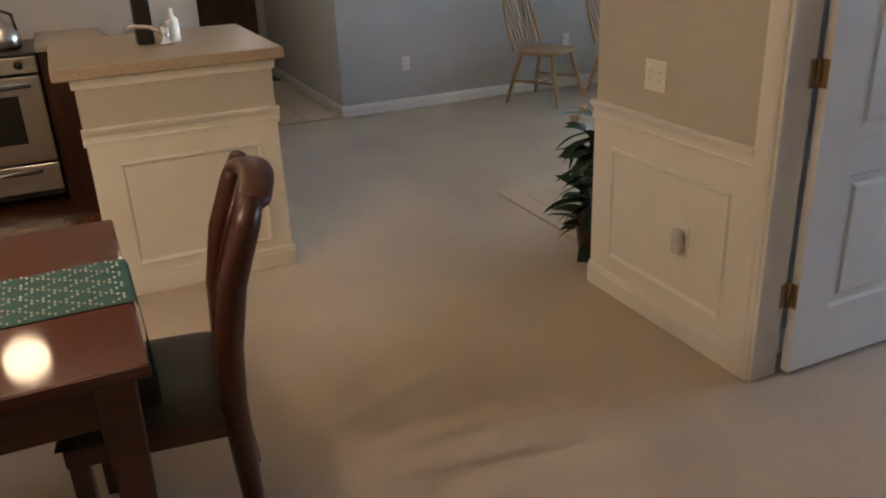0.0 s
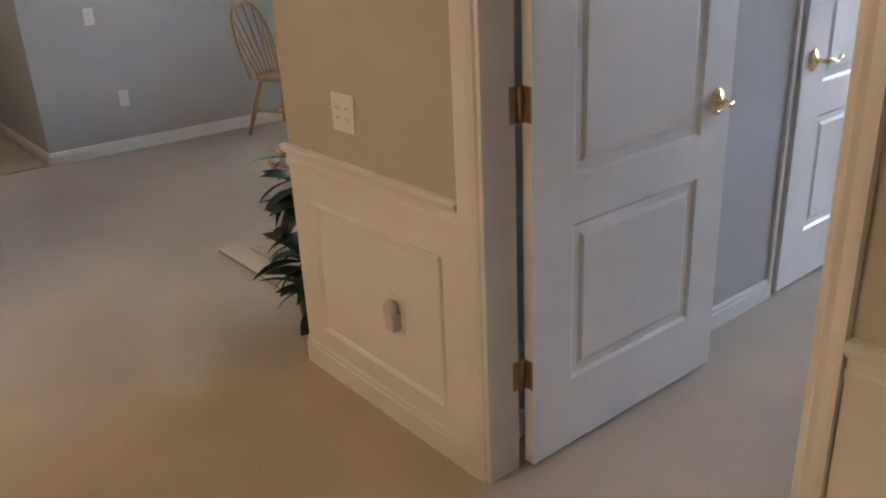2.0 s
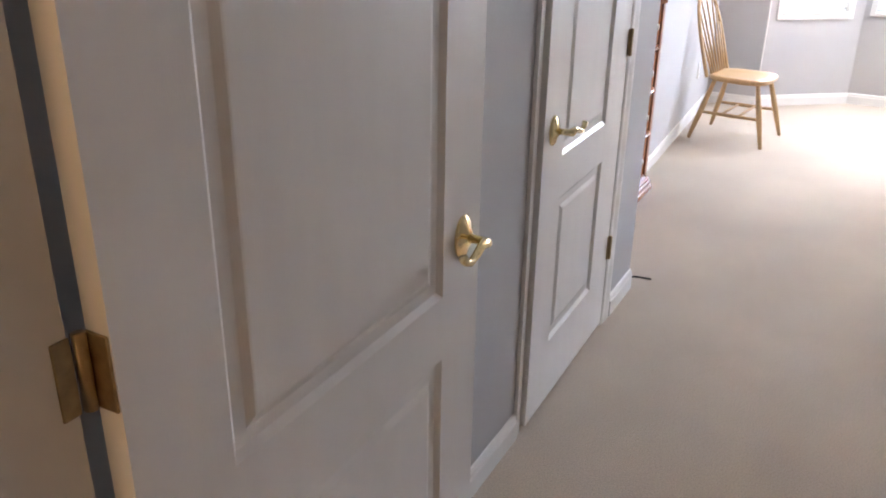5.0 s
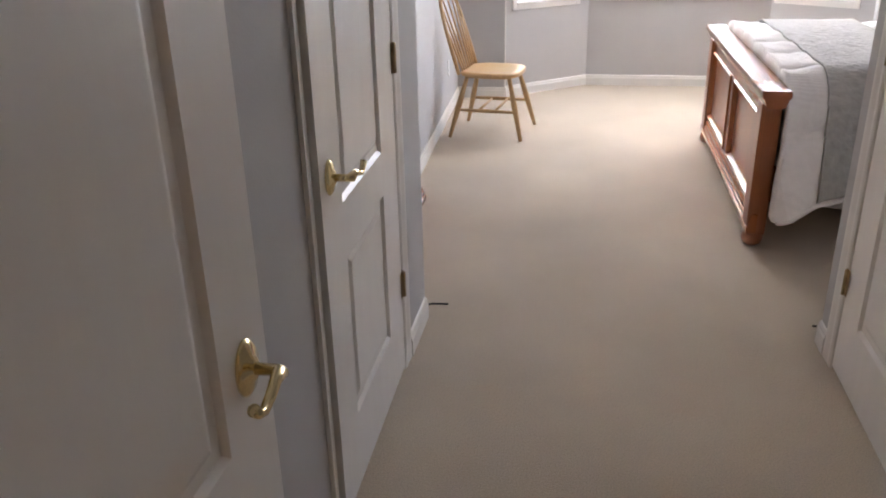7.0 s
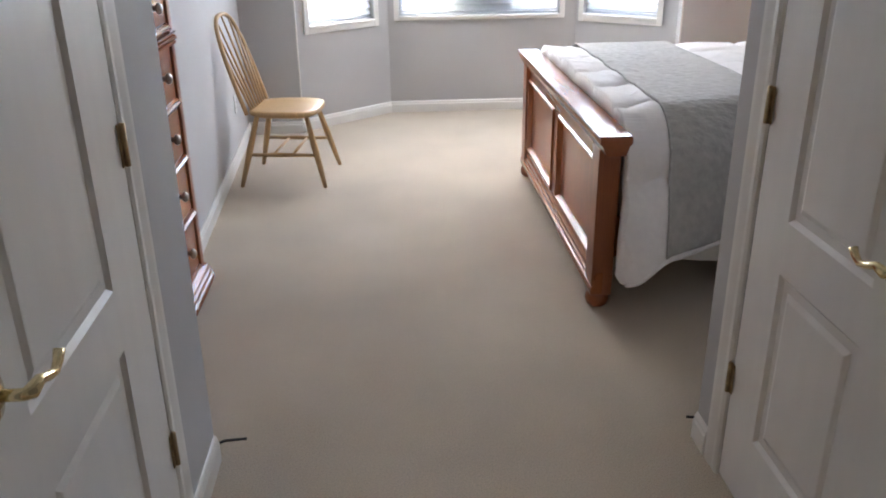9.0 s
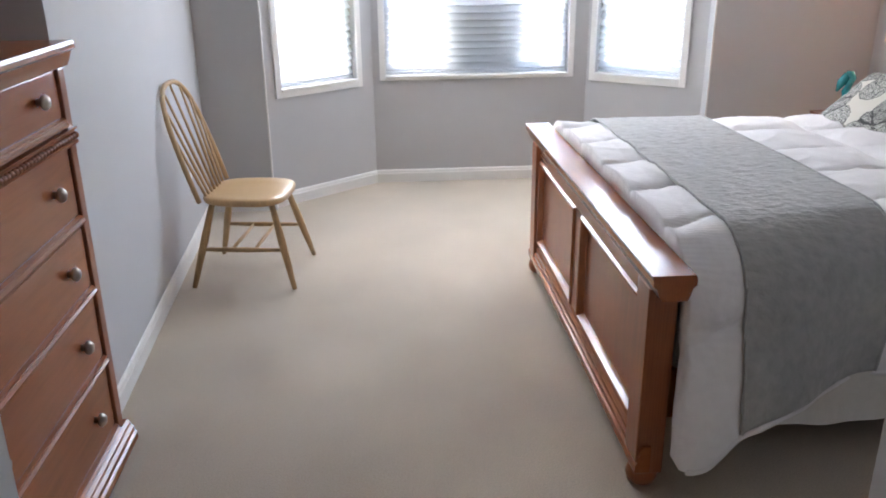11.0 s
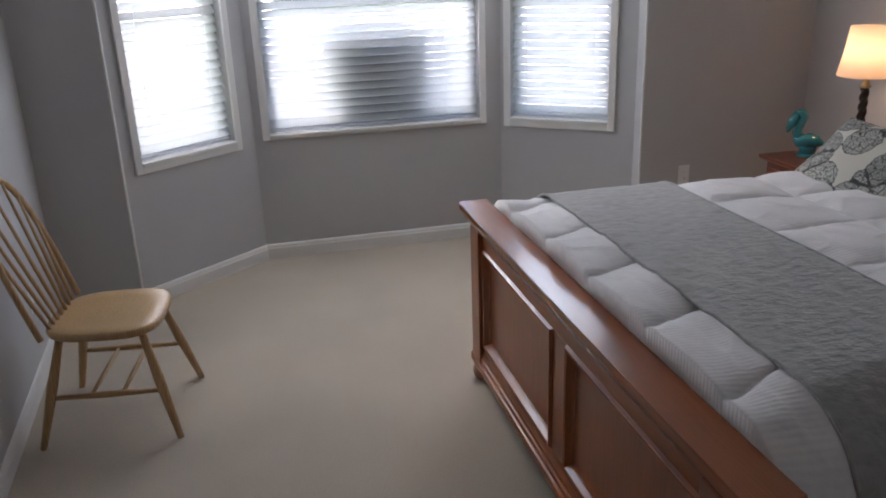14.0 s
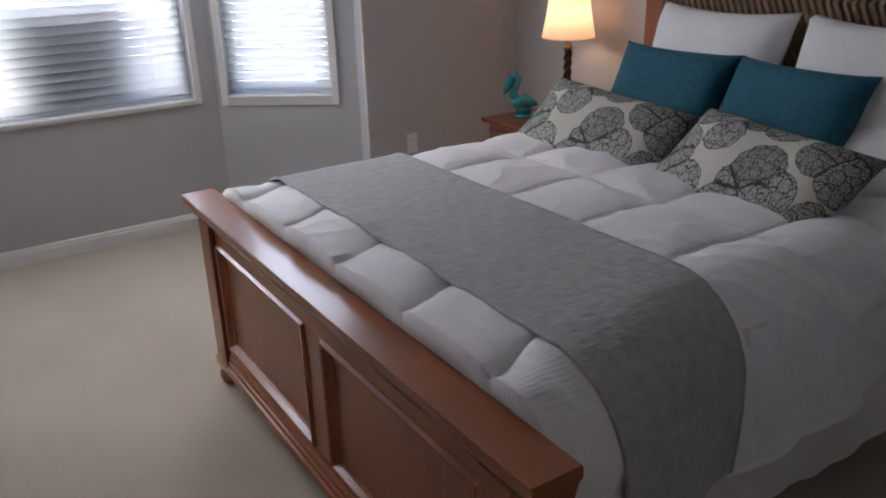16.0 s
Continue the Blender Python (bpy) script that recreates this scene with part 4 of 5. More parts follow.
# ---------------------------------------------------------------- bedroom chair
def windsor():
    """A bow-back Windsor chair that faces +x, its seat's middle over the origin."""
    c = thing("windsor_chair", "pale oak bow-back spindle chair against the wall", "chair")
    n = 40
    bm = bmesh.new()
    outline = []
    for k in range(n):
        a = k * math.tau / n
        ca, sa = math.cos(a), math.sin(a)
        x = 0.215 * math.copysign(abs(ca) ** 0.62, ca)
        y = (0.235 - 0.03 * (1 - ca) / 2) * math.copysign(abs(sa) ** 0.62, sa)
        outline.append((x, y))
    layers = []
    for f_, z in ((0.90, 0.408), (0.985, 0.416), (1.0, 0.428), (0.985, 0.441), (0.94, 0.446), (0.7, 0.439), (0.35, 0.436)):
        layers.append([bm.verts.new((x * f_, y * f_, z)) for x, y in outline])
    for r0, r1 in zip(layers, layers[1:]):
        for k in range(n):
            bm.faces.new((r0[k], r0[(k + 1) % n], r1[(k + 1) % n], r1[k]))
    bm.faces.new(layers[0][::-1])
    bm.faces.new(layers[-1])
    part("seat", bm, PINE, c, "saddled oak seat", True)
    feet = {}
    for sx in (-1, 1):
        for sy in (-1, 1):
            a, b = Vector((sx * 0.145, sy * 0.15, 0.42)), Vector((sx * 0.252, sy * 0.240, 0.0))
            pts = [a.lerp(b, f_) for f_ in (0, 0.15, 0.45, 0.75, 1)]
            part("leg", tube(bmesh.new(), pts, [0.0145, 0.0155, 0.020, 0.0165, 0.012], 12), PINE, c, "", True)
            feet[sx, sy] = (a, b)
    mid = {}
    for sx in (-1, 1):
        p, q = (feet[sx, s][0].lerp(feet[sx, s][1], 0.60) for s in (-1, 1))
        mid[sx] = (p, q)
    for sy in (0, 1):
        p, q = feet[-1, 2 * sy - 1][0].lerp(feet[-1, 2 * sy - 1][1], 0.55), feet[1, 2 * sy - 1][0].lerp(feet[1, 2 * sy - 1][1], 0.55)
        part("stretcher", tube(bmesh.new(), [p, p.lerp(q, 0.5), q], [0.009, 0.0135, 0.009], 10), PINE, c, "", True)
        mid[sy] = (p, q)
    for f_ in (0.36, 0.64):
        p, q = mid[0][0].lerp(mid[0][1], f_), mid[1][0].lerp(mid[1][1], f_)
        part("stretcher", tube(bmesh.new(), [p, p.lerp(q, 0.5), q], [0.007, 0.010, 0.007], 10), PINE, c, "", True)
    # bow and spindles
    def bow(f_):
        a = math.pi * f_
        y = -0.240 * math.copysign(abs(math.cos(a)) ** 0.72, math.cos(a))
        h = 0.54 * abs(math.sin(a)) ** 0.66
        return Vector((-0.165 - 0.26 * h / 0.535 * 0.62 - 0.02, y * (0.92 + 0.1 * h), 0.435 + h))
    part("bow", tube(bmesh.new(), [bow(i / 36) for i in range(37)], 0.0125, 10), PINE, c, "bent oak bow", True)
    for i in range(7):
        v = (i - 3) / 3
        f_ = 0.5 + 0.5 * v * 0.66
        top = bow(f_)
        p = Vector((-0.178, v * 0.135, 0.437))
        part("spindle", tube(bmesh.new(), [p, p.lerp(top, 0.35), top], [0.0065, 0.0085, 0.0055], 8), PINE, c, "", True)
    return c


chair = windsor()
chair.matrix_world = pose(-1.614, 7.396, 0, 0, 0, -7.5)
for x, y, r in ((-5.70, 3.47, 28), (-5.64, 4.26, 24)):
    ch = copy_thing(chair, pose(x, y, 0, 0, 0, r))
    tagged(ch, "oak bow-back spindle chair standing in the living room")


# ---------------------------------------------------------------- chest of drawers
chest = thing("chest_of_drawers", "tall cherry chest of drawers with bead moulding", "dresser", pose(-1.830, 5.775, 0))
CW, CD, CH = 0.98, 0.43, 1.345
# own frame: front at x=0, far end at y=0, the body runs to -y and -x
part("carcass", box(-CD, -0.018, -CW, 0, 0.09, CH - 0.07, 0.003), CHERRYV, chest)
for y in (-0.045, -CW):
    part("corner_post", box(-0.03, 0.004, y, y + 0.045, 0.09, CH - 0.07, 0.004), CHERRYV, chest)
part("top", sweep(bmesh.new(), [(0.030, 0), (0.034, -0.010), (0.034, -0.022), (0.022, -0.030), (0.014, -0.052), (0.006, -0.070), (-CD - 0.0, -0.070), (-CD, 0)], (0, -CW - 0.03, CH), (0, 0.03, CH), (1, 0, 0)), CHERRY, chest, "moulded top")
part("plinth", sweep(bmesh.new(), [(0.034, 0.035), (0.034, 0.060), (0.026, 0.066), (0.026, 0.082), (0.016, 0.090), (0.016, 0.100), (0.006, 0.108), (-CD, 0.108), (-CD, 0.035)], (0, -CW - 0.03, 0), (0, 0.03, 0), (1, 0, 0)), CHERRY, chest, "stepped plinth moulding")
for y in (-0.05, -CW + 0.05):
    for x in (-0.04, -CD + 0.05):
        part("foot", lathe(bmesh.new(), [(0.03, 0), (0.036, 0.012), (0.03, 0.036)], (x, y, 0), 14), CHERRYV, chest, "", True)
levels = [0.112, 0.363, 0.600, 0.826, 1.112]
tops = [0.353, 0.590, 0.816, 1.056, 1.275]
for z0, z1 in zip(levels, tops):
    dr = part("drawer", box(-0.02, -0.004, -CW + 0.05, -0.05, z0 + 0.028, z1 - 0.004, 0.003), CHERRY, chest)
    part("lip", sweep(bmesh.new(), [(0, 0), (0.016, 0.002), (0.018, 0.009), (0.010, 0.014), (0.012, 0.022), (0, 0.026)], (-0.006, -CW + 0.045, z0), (-0.006, -0.045, z0), (1, 0, 0)), CHERRY, dr, "half-round drawer lip")
    for y in (-0.20, -CW + 0.20):
        kb = part("knob", lathe(bmesh.new(), [(0.011, 0), (0.008, 0.008), (0.019, 0.014), (0.021, 0.022), (0.014, 0.031), (0.004, 0.034)], (0, 0, 0), 16), PEWTER, dr, "dark pewter knob", True)
        kb.matrix_local = Matrix.Translation((-0.004, y, (z0 + z1) / 2 + 0.015)) @ Matrix.Rotation(radians(90), 4, "Y")
part("frieze", sweep(bmesh.new(), [(0, 0), (0.018, 0.0), (0.018, 0.008), (0.012, 0.012), (0.012, 0.036), (0.018, 0.04), (0.022, 0.048), (0, 0.048)], (-0.006, -CW, 1.058), (-0.006, 0, 1.058), (1, 0, 0)), CHERRY, chest)
bead = mesh_of("bead", lathe(bmesh.new(), [(0.002, -0.010), (0.008, -0.007), (0.0105, 0), (0.008, 0.007), (0.002, 0.010)], sides=10), CHERRY, True)
for k in range(44):
    b_ = new("bead", bead)
    b_.parent = chest
    b_.location = (0.010, -0.012 - k * 0.0222, 1.082)


# ---------------------------------------------------------------- dining room
table = thing("dining_table", "dark polished mahogany dining table", "table")
TX0, TX1, TY1, TZ = -2.15, -1.18, -0.235, 0.76
bm = box(TX0, TX1, -2.3, TY1, TZ - 0.032, TZ, 0.010)
part("tabletop", bm, TABLEWOOD, table, "glossy mahogany top")
part("apron", box(TX0 + 0.05, TX1 - 0.035, TY1 - 0.06, TY1 - 0.035, TZ - 0.14, TZ - 0.032, 0.003), DARKWOOD, table)
part("apron", box(TX1 - 0.06, TX1 - 0.035, -2.25, TY1 - 0.06, TZ - 0.14, TZ - 0.032, 0.003), DARKWOOD, table)
part("apron", box(TX0 + 0.035, TX0 + 0.06, -2.25, TY1 - 0.06, TZ - 0.14, TZ - 0.032, 0.003), DARKWOOD, table)
for x in (TX0 + 0.075, TX1 - 0.075):
    for y in (TY1 - 0.075, -2.22):
        bm = bmesh.new()
        rows = [[bm.verts.new((x + a * s, y + b * s, z)) for a, b in ((-1, -1), (1, -1), (1, 1), (-1, 1))] for z, s in ((0.0, 0.026), (0.3, 0.033), (0.6, 0.042), (TZ - 0.032, 0.044))]
        for r0, r1 in zip(rows, rows[1:]):
            for i in range(4):
                bm.faces.new((r0[i], r0[(i + 1) % 4], r1[(i + 1) % 4], r1[i]))
        bm.faces.new(rows[0][::-1])
        bm.faces.new(rows[-1])
        bmesh.ops.bevel(bm, geom=list(bm.edges), offset=0.005, segments=1, affect="EDGES")
        part("leg", bm, DARKWOOD, table)

runner = thing("table_runner", "teal satin table runner sewn with silver beads", "table runner")
RX0, RX1 = -1.79, -1.505
bm = bmesh.new()
prof = [(-2.0, TZ + 0.002), (-1.2, TZ + 0.003), (TY1 - 0.02, TZ + 0.003), (TY1 + 0.003, TZ + 0.001), (TY1 + 0.010, TZ - 0.015), (TY1 + 0.014, TZ - 0.09), (TY1 + 0.020, TZ - 0.20), (TY1 + 0.018, TZ - 0.27)]
rows = [[bm.verts.new((x, y, z)) for x in (RX0, (RX0 + RX1) / 2, RX1)] for y, z in prof]
for r0, r1 in zip(rows, rows[1:]):
    for i in range(2):
        bm.faces.new((r0[i], r0[i + 1], r1[i + 1], r1[i]))
cl = part("cloth", bm, RUNNERM, runner)
cl.modifiers.new("thick", "SOLIDIFY").thickness = 0.002
bead2 = mesh_of("bead", lathe(bmesh.new(), [(0.0042, 0), (0.0036, 0.0026), (0.0012, 0.004)], sides=8), PEARL, True)
for i in range(4):
    for j in range(7):
        cx, cy = RX0 + 0.036 + i * 0.071, TY1 - 0.055 - j * 0.10
        for e in range(4):
            for q in range(4):
                f_ = q / 4
                c4 = [(-0.0355, 0), (0, 0.05), (0.0355, 0), (0, -0.05)]
                ax, ay = c4[e]
                bx, by = c4[(e + 1) % 4]
                x, y = cx + ax + (bx - ax) * f_, cy + ay + (by - ay) * f_
                if y < TY1 - 0.008 and RX0 + 0.008 < x < RX1 - 0.008:
                    b_ = new("bead", bead2)
                    b_.parent = runner
                    b_.location = (x, y, TZ + 0.0042)


def dining_chair():
    """A mahogany chair that faces -y, its seat's middle over the origin."""
    c = thing("dining_chair", "dark mahogany dining chair with black leather seat", "chair")
    part("seat_frame", box(-0.22, 0.22, -0.21, 0.20, 0.375, 0.435, 0.008), DARKWOOD, c)
    bm = bmesh.new()
    n = 16
    grid = [[bm.verts.new(((2 * i / n - 1) * 0.225, (2 * j / n - 1) * 0.215 - 0.01, 0.435 + 0.055 * max(0.0, (1 - (2 * i / n - 1) ** 6) * (1 - (2 * j / n - 1) ** 6)) ** 0.5)) for i in range(n + 1)] for j in range(n + 1)]
    for r0, r1 in zip(grid, grid[1:]):
        for i in range(n):
            bm.faces.new((r0[i], r0[i + 1], r1[i + 1], r1[i]))
    part("seat", bm, LEATHER, c, "black leather cushion", True)
    for sx in (-1, 1):
        part("front_leg", box(sx * 0.195 - 0.022, sx * 0.195 + 0.022, -0.205, -0.160, 0, 0.375, 0.005), DARKWOOD, c)
        pts = [(sx * 0.19, 0.222, 0.0), (sx * 0.192, 0.208, 0.14), (sx * 0.195, 0.200, 0.32), (sx * 0.197, 0.195, 0.46), (sx * 0.20, 0.205, 0.62), (sx * 0.20, 0.235, 0.78), (sx * 0.192, 0.285, 0.92), (sx * 0.175, 0.310, 0.985)]
        part("back_post", tube(bmesh.new(), pts, [0.026, 0.028, 0.032, 0.034, 0.035, 0.035, 0.034, 0.026], 12, 1.25, (1, 0, 0)), DARKWOOD, c, "", True)
    bm = bmesh.new()
    pts = [(-0.19 + 0.38 * i / 12, 0.300 + 0.035 * math.sin(math.pi * i / 12), 0.955 + 0.035 * math.sin(math.pi * i / 12)) for i in range(13)]
    part("crest", tube(bm, pts, [0.022] + [0.044] * 11 + [0.022], 14, 0.55, (0, 0, 1)), DARKWOOD, c, "curved crest rail", True)
    for sx in (-0.085, 0, 0.085):
        part("splat", tube(bmesh.new(), [(sx, 0.20, 0.44), (sx * 1.1, 0.215, 0.62), (sx * 1.15, 0.255, 0.78), (sx, 0.315, 0.95)], [0.022, 0.03, 0.026, 0.022], 10, 0.35, (1, 0, 0)), DARKWOOD, c, "", True)
    return c


dc = dining_chair()
dc.matrix_world = pose(-1.665, -0.225, 0, 0, 0, -7)


# ---------------------------------------------------------------- wall plates
plate = thing("wall_plate", "white double rocker switch plate", "switch plate")
part("plate", box(-2.104, -1.988, Y1 - 0.006, Y1 + 0.001, 0.922, 1.036, 0.002), PLASTIC, plate)
for x in (-2.072, -2.020):
    part("outlet_face", box(x - 0.016, x + 0.016, Y1 - 0.0075, Y1 - 0.005, 0.944, 1.014, 0.001), PLASTIC, plate)
    for z in (0.964, 0.994):
        for dx in (-0.005, 0.005):
            part("slot", box(x + dx - 0.001, x + dx + 0.001, Y1 - 0.0079, Y1 - 0.0074, z - 0.004, z + 0.004, 0), BLACK, plate)
plug = thing("night_light", "plug-in night light with pale plastic hood", "night light")
part("outlet_plate", box(-1.868, -1.798, Y1 - 0.010, Y1 - 0.004, 0.345, 0.460, 0.002), PLASTIC, plug)
part("housing", box(-1.854, -1.810, Y1 - 0.045, Y1 - 0.010, 0.355, 0.415, 0.006), GREYPL, plug)
bm = bmesh.new()
bmesh.ops.create_uvsphere(bm, u_segments=14, v_segments=8, radius=1.0, matrix=Matrix.Translation((-1.832, Y1 - 0.035, 0.425)) @ Matrix.Diagonal((0.026, 0.022, 0.032, 1)))
part("hood", bm, GREYPL, plug, "", True)


def outlet(m, label):
    ob = thing("wall_outlet", label, "outlet", m)
    part("plate", box(-0.035, 0.035, -0.005, 0.001, -0.058, 0.058, 0.002), PLASTIC, ob)
    for z in (-0.020, 0.020):
        part("socket", box(-0.016, 0.016, -0.007, -0.004, z - 0.014, z + 0.014, 0.002), PLASTIC, ob)
        for x in (-0.006, 0.006):
            part("slot", box(x - 0.001, x + 0.001, -0.0074, -0.0069, z - 0.004, z + 0.004, 0), BLACK, ob)


outlet(pose(FARX, 2.333, 0.385, 0, 0, 90), "white duplex outlet on the living room wall")
outlet(pose(FARX, 3.925, 0.426, 0, 0, 90), "white duplex outlet behind the chairs")
outlet(pose(-2.0087, 7.84, 0.36, 0, 0, 92.47), "white duplex outlet on the bedroom wall")
outlet(pose(1.43, 8.45, 0.44, 0, 0, 0), "white duplex outlet beside the bay")
outlet(pose(FARX, 2.20, 0.975, 0, 0, 90), "white switch plate on the living room wall")


# door stops on the baseboards where the passage ends
for x, y, s in ((XL, YB, 1), (XR, YB, -1)):
    stop = thing("door_stop", "dark spring door stop screwed to the baseboard", "door stop")
    y0 = y + 0.014
    part("flange", lathe(bmesh.new(), [(0.011, 0), (0.011, 0.004), (0.006, 0.007)], sides=12), RUBBER, stop).matrix_local = Matrix.Translation((x - s * 0.03, y0, 0.036)) @ Matrix.Rotation(radians(-90), 4, "X")
    reach = 0.115 if s > 0 else 0.045
    part("rod", tube(bmesh.new(), [(x - s * 0.03, y0, 0.038), (x - s * 0.03 + s * 0.45 * reach, y0 + 0.03, 0.038), (x - s * 0.03 + s * reach, y0 + 0.035, 0.038)], 0.0045, 8), RUBBER, stop)

# ---------------------------------------------------------------- plant beside the wall end
plant = thing("flower_arrangement", "dark leafy silk plant with cream flowers on a stand", "plant", pose(-2.66, 1.885, 0))
part("pot", lathe(bmesh.new(), [(0.07, 0), (0.085, 0.02), (0.10, 0.16), (0.11, 0.20), (0.10, 0.21)], sides=20), CABINET, plant, "dark pot", True)
part("stem", tube(bmesh.new(), [(0, 0, 0.2), (0.01, 0, 0.4), (0, 0.01, 0.62)], [0.02, 0.014, 0.006], 8), LEAF, plant)


def leaf_mesh(length, width):
    bm = bmesh.new()
    rows = []
    for i in range(7):
        f_ = i / 6
        w_ = width * math.sin(math.pi * min(1, f_ * 0.92 + 0.08)) ** 0.8
        z = 0.35 * length * f_ * (1 - f_) - 0.12 * length * f_ * f_
        rows.append([bm.verts.new((length * f_, s * w_ / 2, z + (0.12 * w_ if s else 0))) for s in (-1, 0, 1)])
    for r0, r1 in zip(rows, rows[1:]):
        for i in range(2):
            bm.faces.new((r0[i], r0[i + 1], r1[i + 1], r1[i]))
    return mesh_of("leaf", bm, LEAF, True)


leaves = [leaf_mesh(0.20, 0.06), leaf_mesh(0.16, 0.012), leaf_mesh(0.14, 0.075)]
rng = random.Random(4)
for i in range(150):
    o_ = new("leaf", leaves[1 if i % 3 == 1 else (0 if i % 3 else 2)])
    o_.parent = plant
    z = 0.10 + 0.52 * rng.random()
    a = rng.uniform(0, 360)
    o_.matrix_local = Matrix.Translation((0, 0, z)) @ Matrix.Rotation(radians(a), 4, "Z") @ Matrix.Rotation(radians(rng.uniform(-45, 55)), 4, "Y") @ Matrix.Rotation(radians(rng.uniform(-50, 50)), 4, "X") @ Matrix.Translation((0.02 + 0.05 * rng.random(), 0, 0))
petal = leaf_mesh(0.05, 0.035)
petal.materials[0] = PETAL
petal.name = "petal"
for i in range(6):
    c0 = Vector((0.07 * math.cos(i * 1.05) - 0.01, 0.07 * math.sin(i * 1.05) - 0.05, 0.60 + 0.055 * (i % 3)))
    for k in range(9):
        o_ = new("petal", petal)
        o_.parent = plant
        o_.matrix_local = Matrix.Translation(c0) @ Matrix.Rotation(k * math.tau / 9, 4, "Z") @ Matrix.Rotation(radians(-35 - 20 * (k % 2)), 4, "Y")
for i in range(3):
    bl = leaf_mesh(0.22, 0.03)
    bl.materials[0] = BLUEFLOWER
    o_ = new("leaf", bl)
    o_.parent = plant
    o_.matrix_local = Matrix.Translation((0, 0, 0.66)) @ Matrix.Rotation(radians(160 + i * 40), 4, "Z") @ Matrix.Rotation(radians(-12), 4, "Y")

# ---------------------------------------------------------------- rug in the living room
rug = thing("area_rug", "cream bordered area rug on the carpet", "rug")
part("border", box(-3.70, -2.47, 1.90, 4.2, 0.0, 0.012, 0.004), RUG, rug)
part("field", box(-3.58, -2.59, 2.02, 4.08, 0.0125, 0.016, 0.002), RUGIN, rug)

# ---------------------------------------------------------------- kitchen
PX = -3.31
pen = thing("kitchen_peninsula", "white panelled kitchen peninsula with laminate counter", "peninsula")
part("body", box(-3.86, PX, -0.262, 0.56, 0.0, 0.99, 0.004), TAUPE, pen)
part("wainscot", box(PX, PX + 0.004, -0.259, 0.557, 0.10, 0.72, 0), TRIM, pen)
part("chair_rail", sweep(bmesh.new(), RAIL, (PX, -0.272, 0.785), (PX, 0.57, 0.785), (1, 0, 0)), TRIM, pen)
part("baseboard", sweep(bmesh.new(), [(u, w * 1.15) for u, w in BASE], (PX, -0.272, 0), (PX, 0.57, 0), (1, 0, 0)), TRIM, pen)
part("crown", sweep(bmesh.new(), [(0, 0.95), (0.006, 0.95), (0.012, 0.97), (0.022, 0.985), (0.026, 0.992), (0, 0.992)], (PX, -0.275, 0), (PX, 0.573, 0), (1, 0, 0)), TRIM, pen)
bm = bmesh.new()
prof = [(0.003, 0.0), (0.016, 0.002), (0.018, 0.010), (0.010, 0.020), (0.003, 0.022)]
loops = [[bm.verts.new((PX + u, y, z)) for y, z in ((-0.15 + k, 0.14 + k), (0.475 - k, 0.14 + k), (0.475 - k, 0.625 - k), (-0.15 + k, 0.625 - k))] for u, k in prof]
for r0, r1 in zip(loops, loops[1:]):
    for j in range(4):
        bm.faces.new((r0[j], r0[(j + 1) % 4], r1[(j + 1) % 4], r1[j]))
part("panel_moulding", bm, TRIM, pen)
part("counter", box(-4.28, PX + 0.045, -0.34, 0.615, 0.993, 1.045, 0.008), COUNTER, pen, "mottled laminate counter")
# counter with the sink behind
sinkrun = thing("sink_counter", "laminate sink counter over dark cabinets", "counter")
part("cabinet", box(-4.75, -3.63, -0.05, 0.38, 0.0, 0.90, 0.004), CABINET, sinkrun)
part("counter", box(-4.79, -3.625, -0.10, 0.42, 0.905, 0.945, 0.006), COUNTER, sinkrun)
part("basin", box(-4.3, -3.75, 0.0, 0.30, 0.9455, 0.949, 0.001), STEEL, sinkrun, "steel sink")
tap = thing("kitchen_faucet", "chrome kitchen faucet behind the sink", "faucet")
part("base", lathe(bmesh.new(), [(0.032, 0.978), (0.03, 0.99), (0.018, 1.0), (0.016, 1.05), (0.02, 1.06), (0.01, 1.075)], (-3.42, 0.02, 0), 16), CHROME, tap, "", True)
part("spout", tube(bmesh.new(), [(-3.42, 0.02, 1.03), (-3.46, -0.04, 1.06), (-3.49, -0.10, 1.065), (-3.50, -0.15, 1.05)], 0.012, 12), CHROME, tap, "", True)
part("handle", tube(bmesh.new(), [(-3.42, 0.02, 1.07), (-3.41, 0.05, 1.10)], 0.008, 10), CHROME, tap, "", True)
soap = solid("soap_bottle", lathe(bmesh.new(), [(0.028, 0.979), (0.03, 0.99), (0.03, 1.08), (0.012, 1.10), (0.010, 1.13)], (-3.50, 0.07, 0), 16), PLASTIC, "pale plastic soap bottle by the faucet", "bottle", True)
holder = thing("paper_towel_stand", "dark stand beside the sink", "stand")
part("body", box(-3.56, -3.48, -0.10, -0.02, 0.979, 1.25, 0.01), BLACK, holder)

entry = thing("door_4", "brown wooden front door at the end of the hall", "door")
entry["kind"] = "structure"
part("door_leaf", box(-8.60, -8.565, 0.72, 1.66, 0.02, 2.06, 0.004), CABINET, entry)
for y0, y1 in ((0.82, 1.14), (1.24, 1.56)):
    for z0, z1 in ((0.22, 0.86), (1.02, 1.90)):
        part("panel", box(-8.566, -8.553, y0, y1, z0, z1, 0.005), CABINET, entry)
mat_ = thing("doormat", "black rubber doormat in front of the hall door", "doormat")
part("mat", box(-8.42, -8.02, 0.98, 1.70, 0.008, 0.022, 0.004), RUBBER, mat_)
part("rim", box(-8.43, -8.01, 0.97, 1.71, 0.0075, 0.014, 0.002), BLACK, mat_)
stove = thing("range", "stainless steel electric range with oven door", "stove", pose(-4.95, -0.42, 0))
part("body", box(-0.62, 0, -0.76, 0, 0.06, 0.90, 0.004), BLACK, stove)
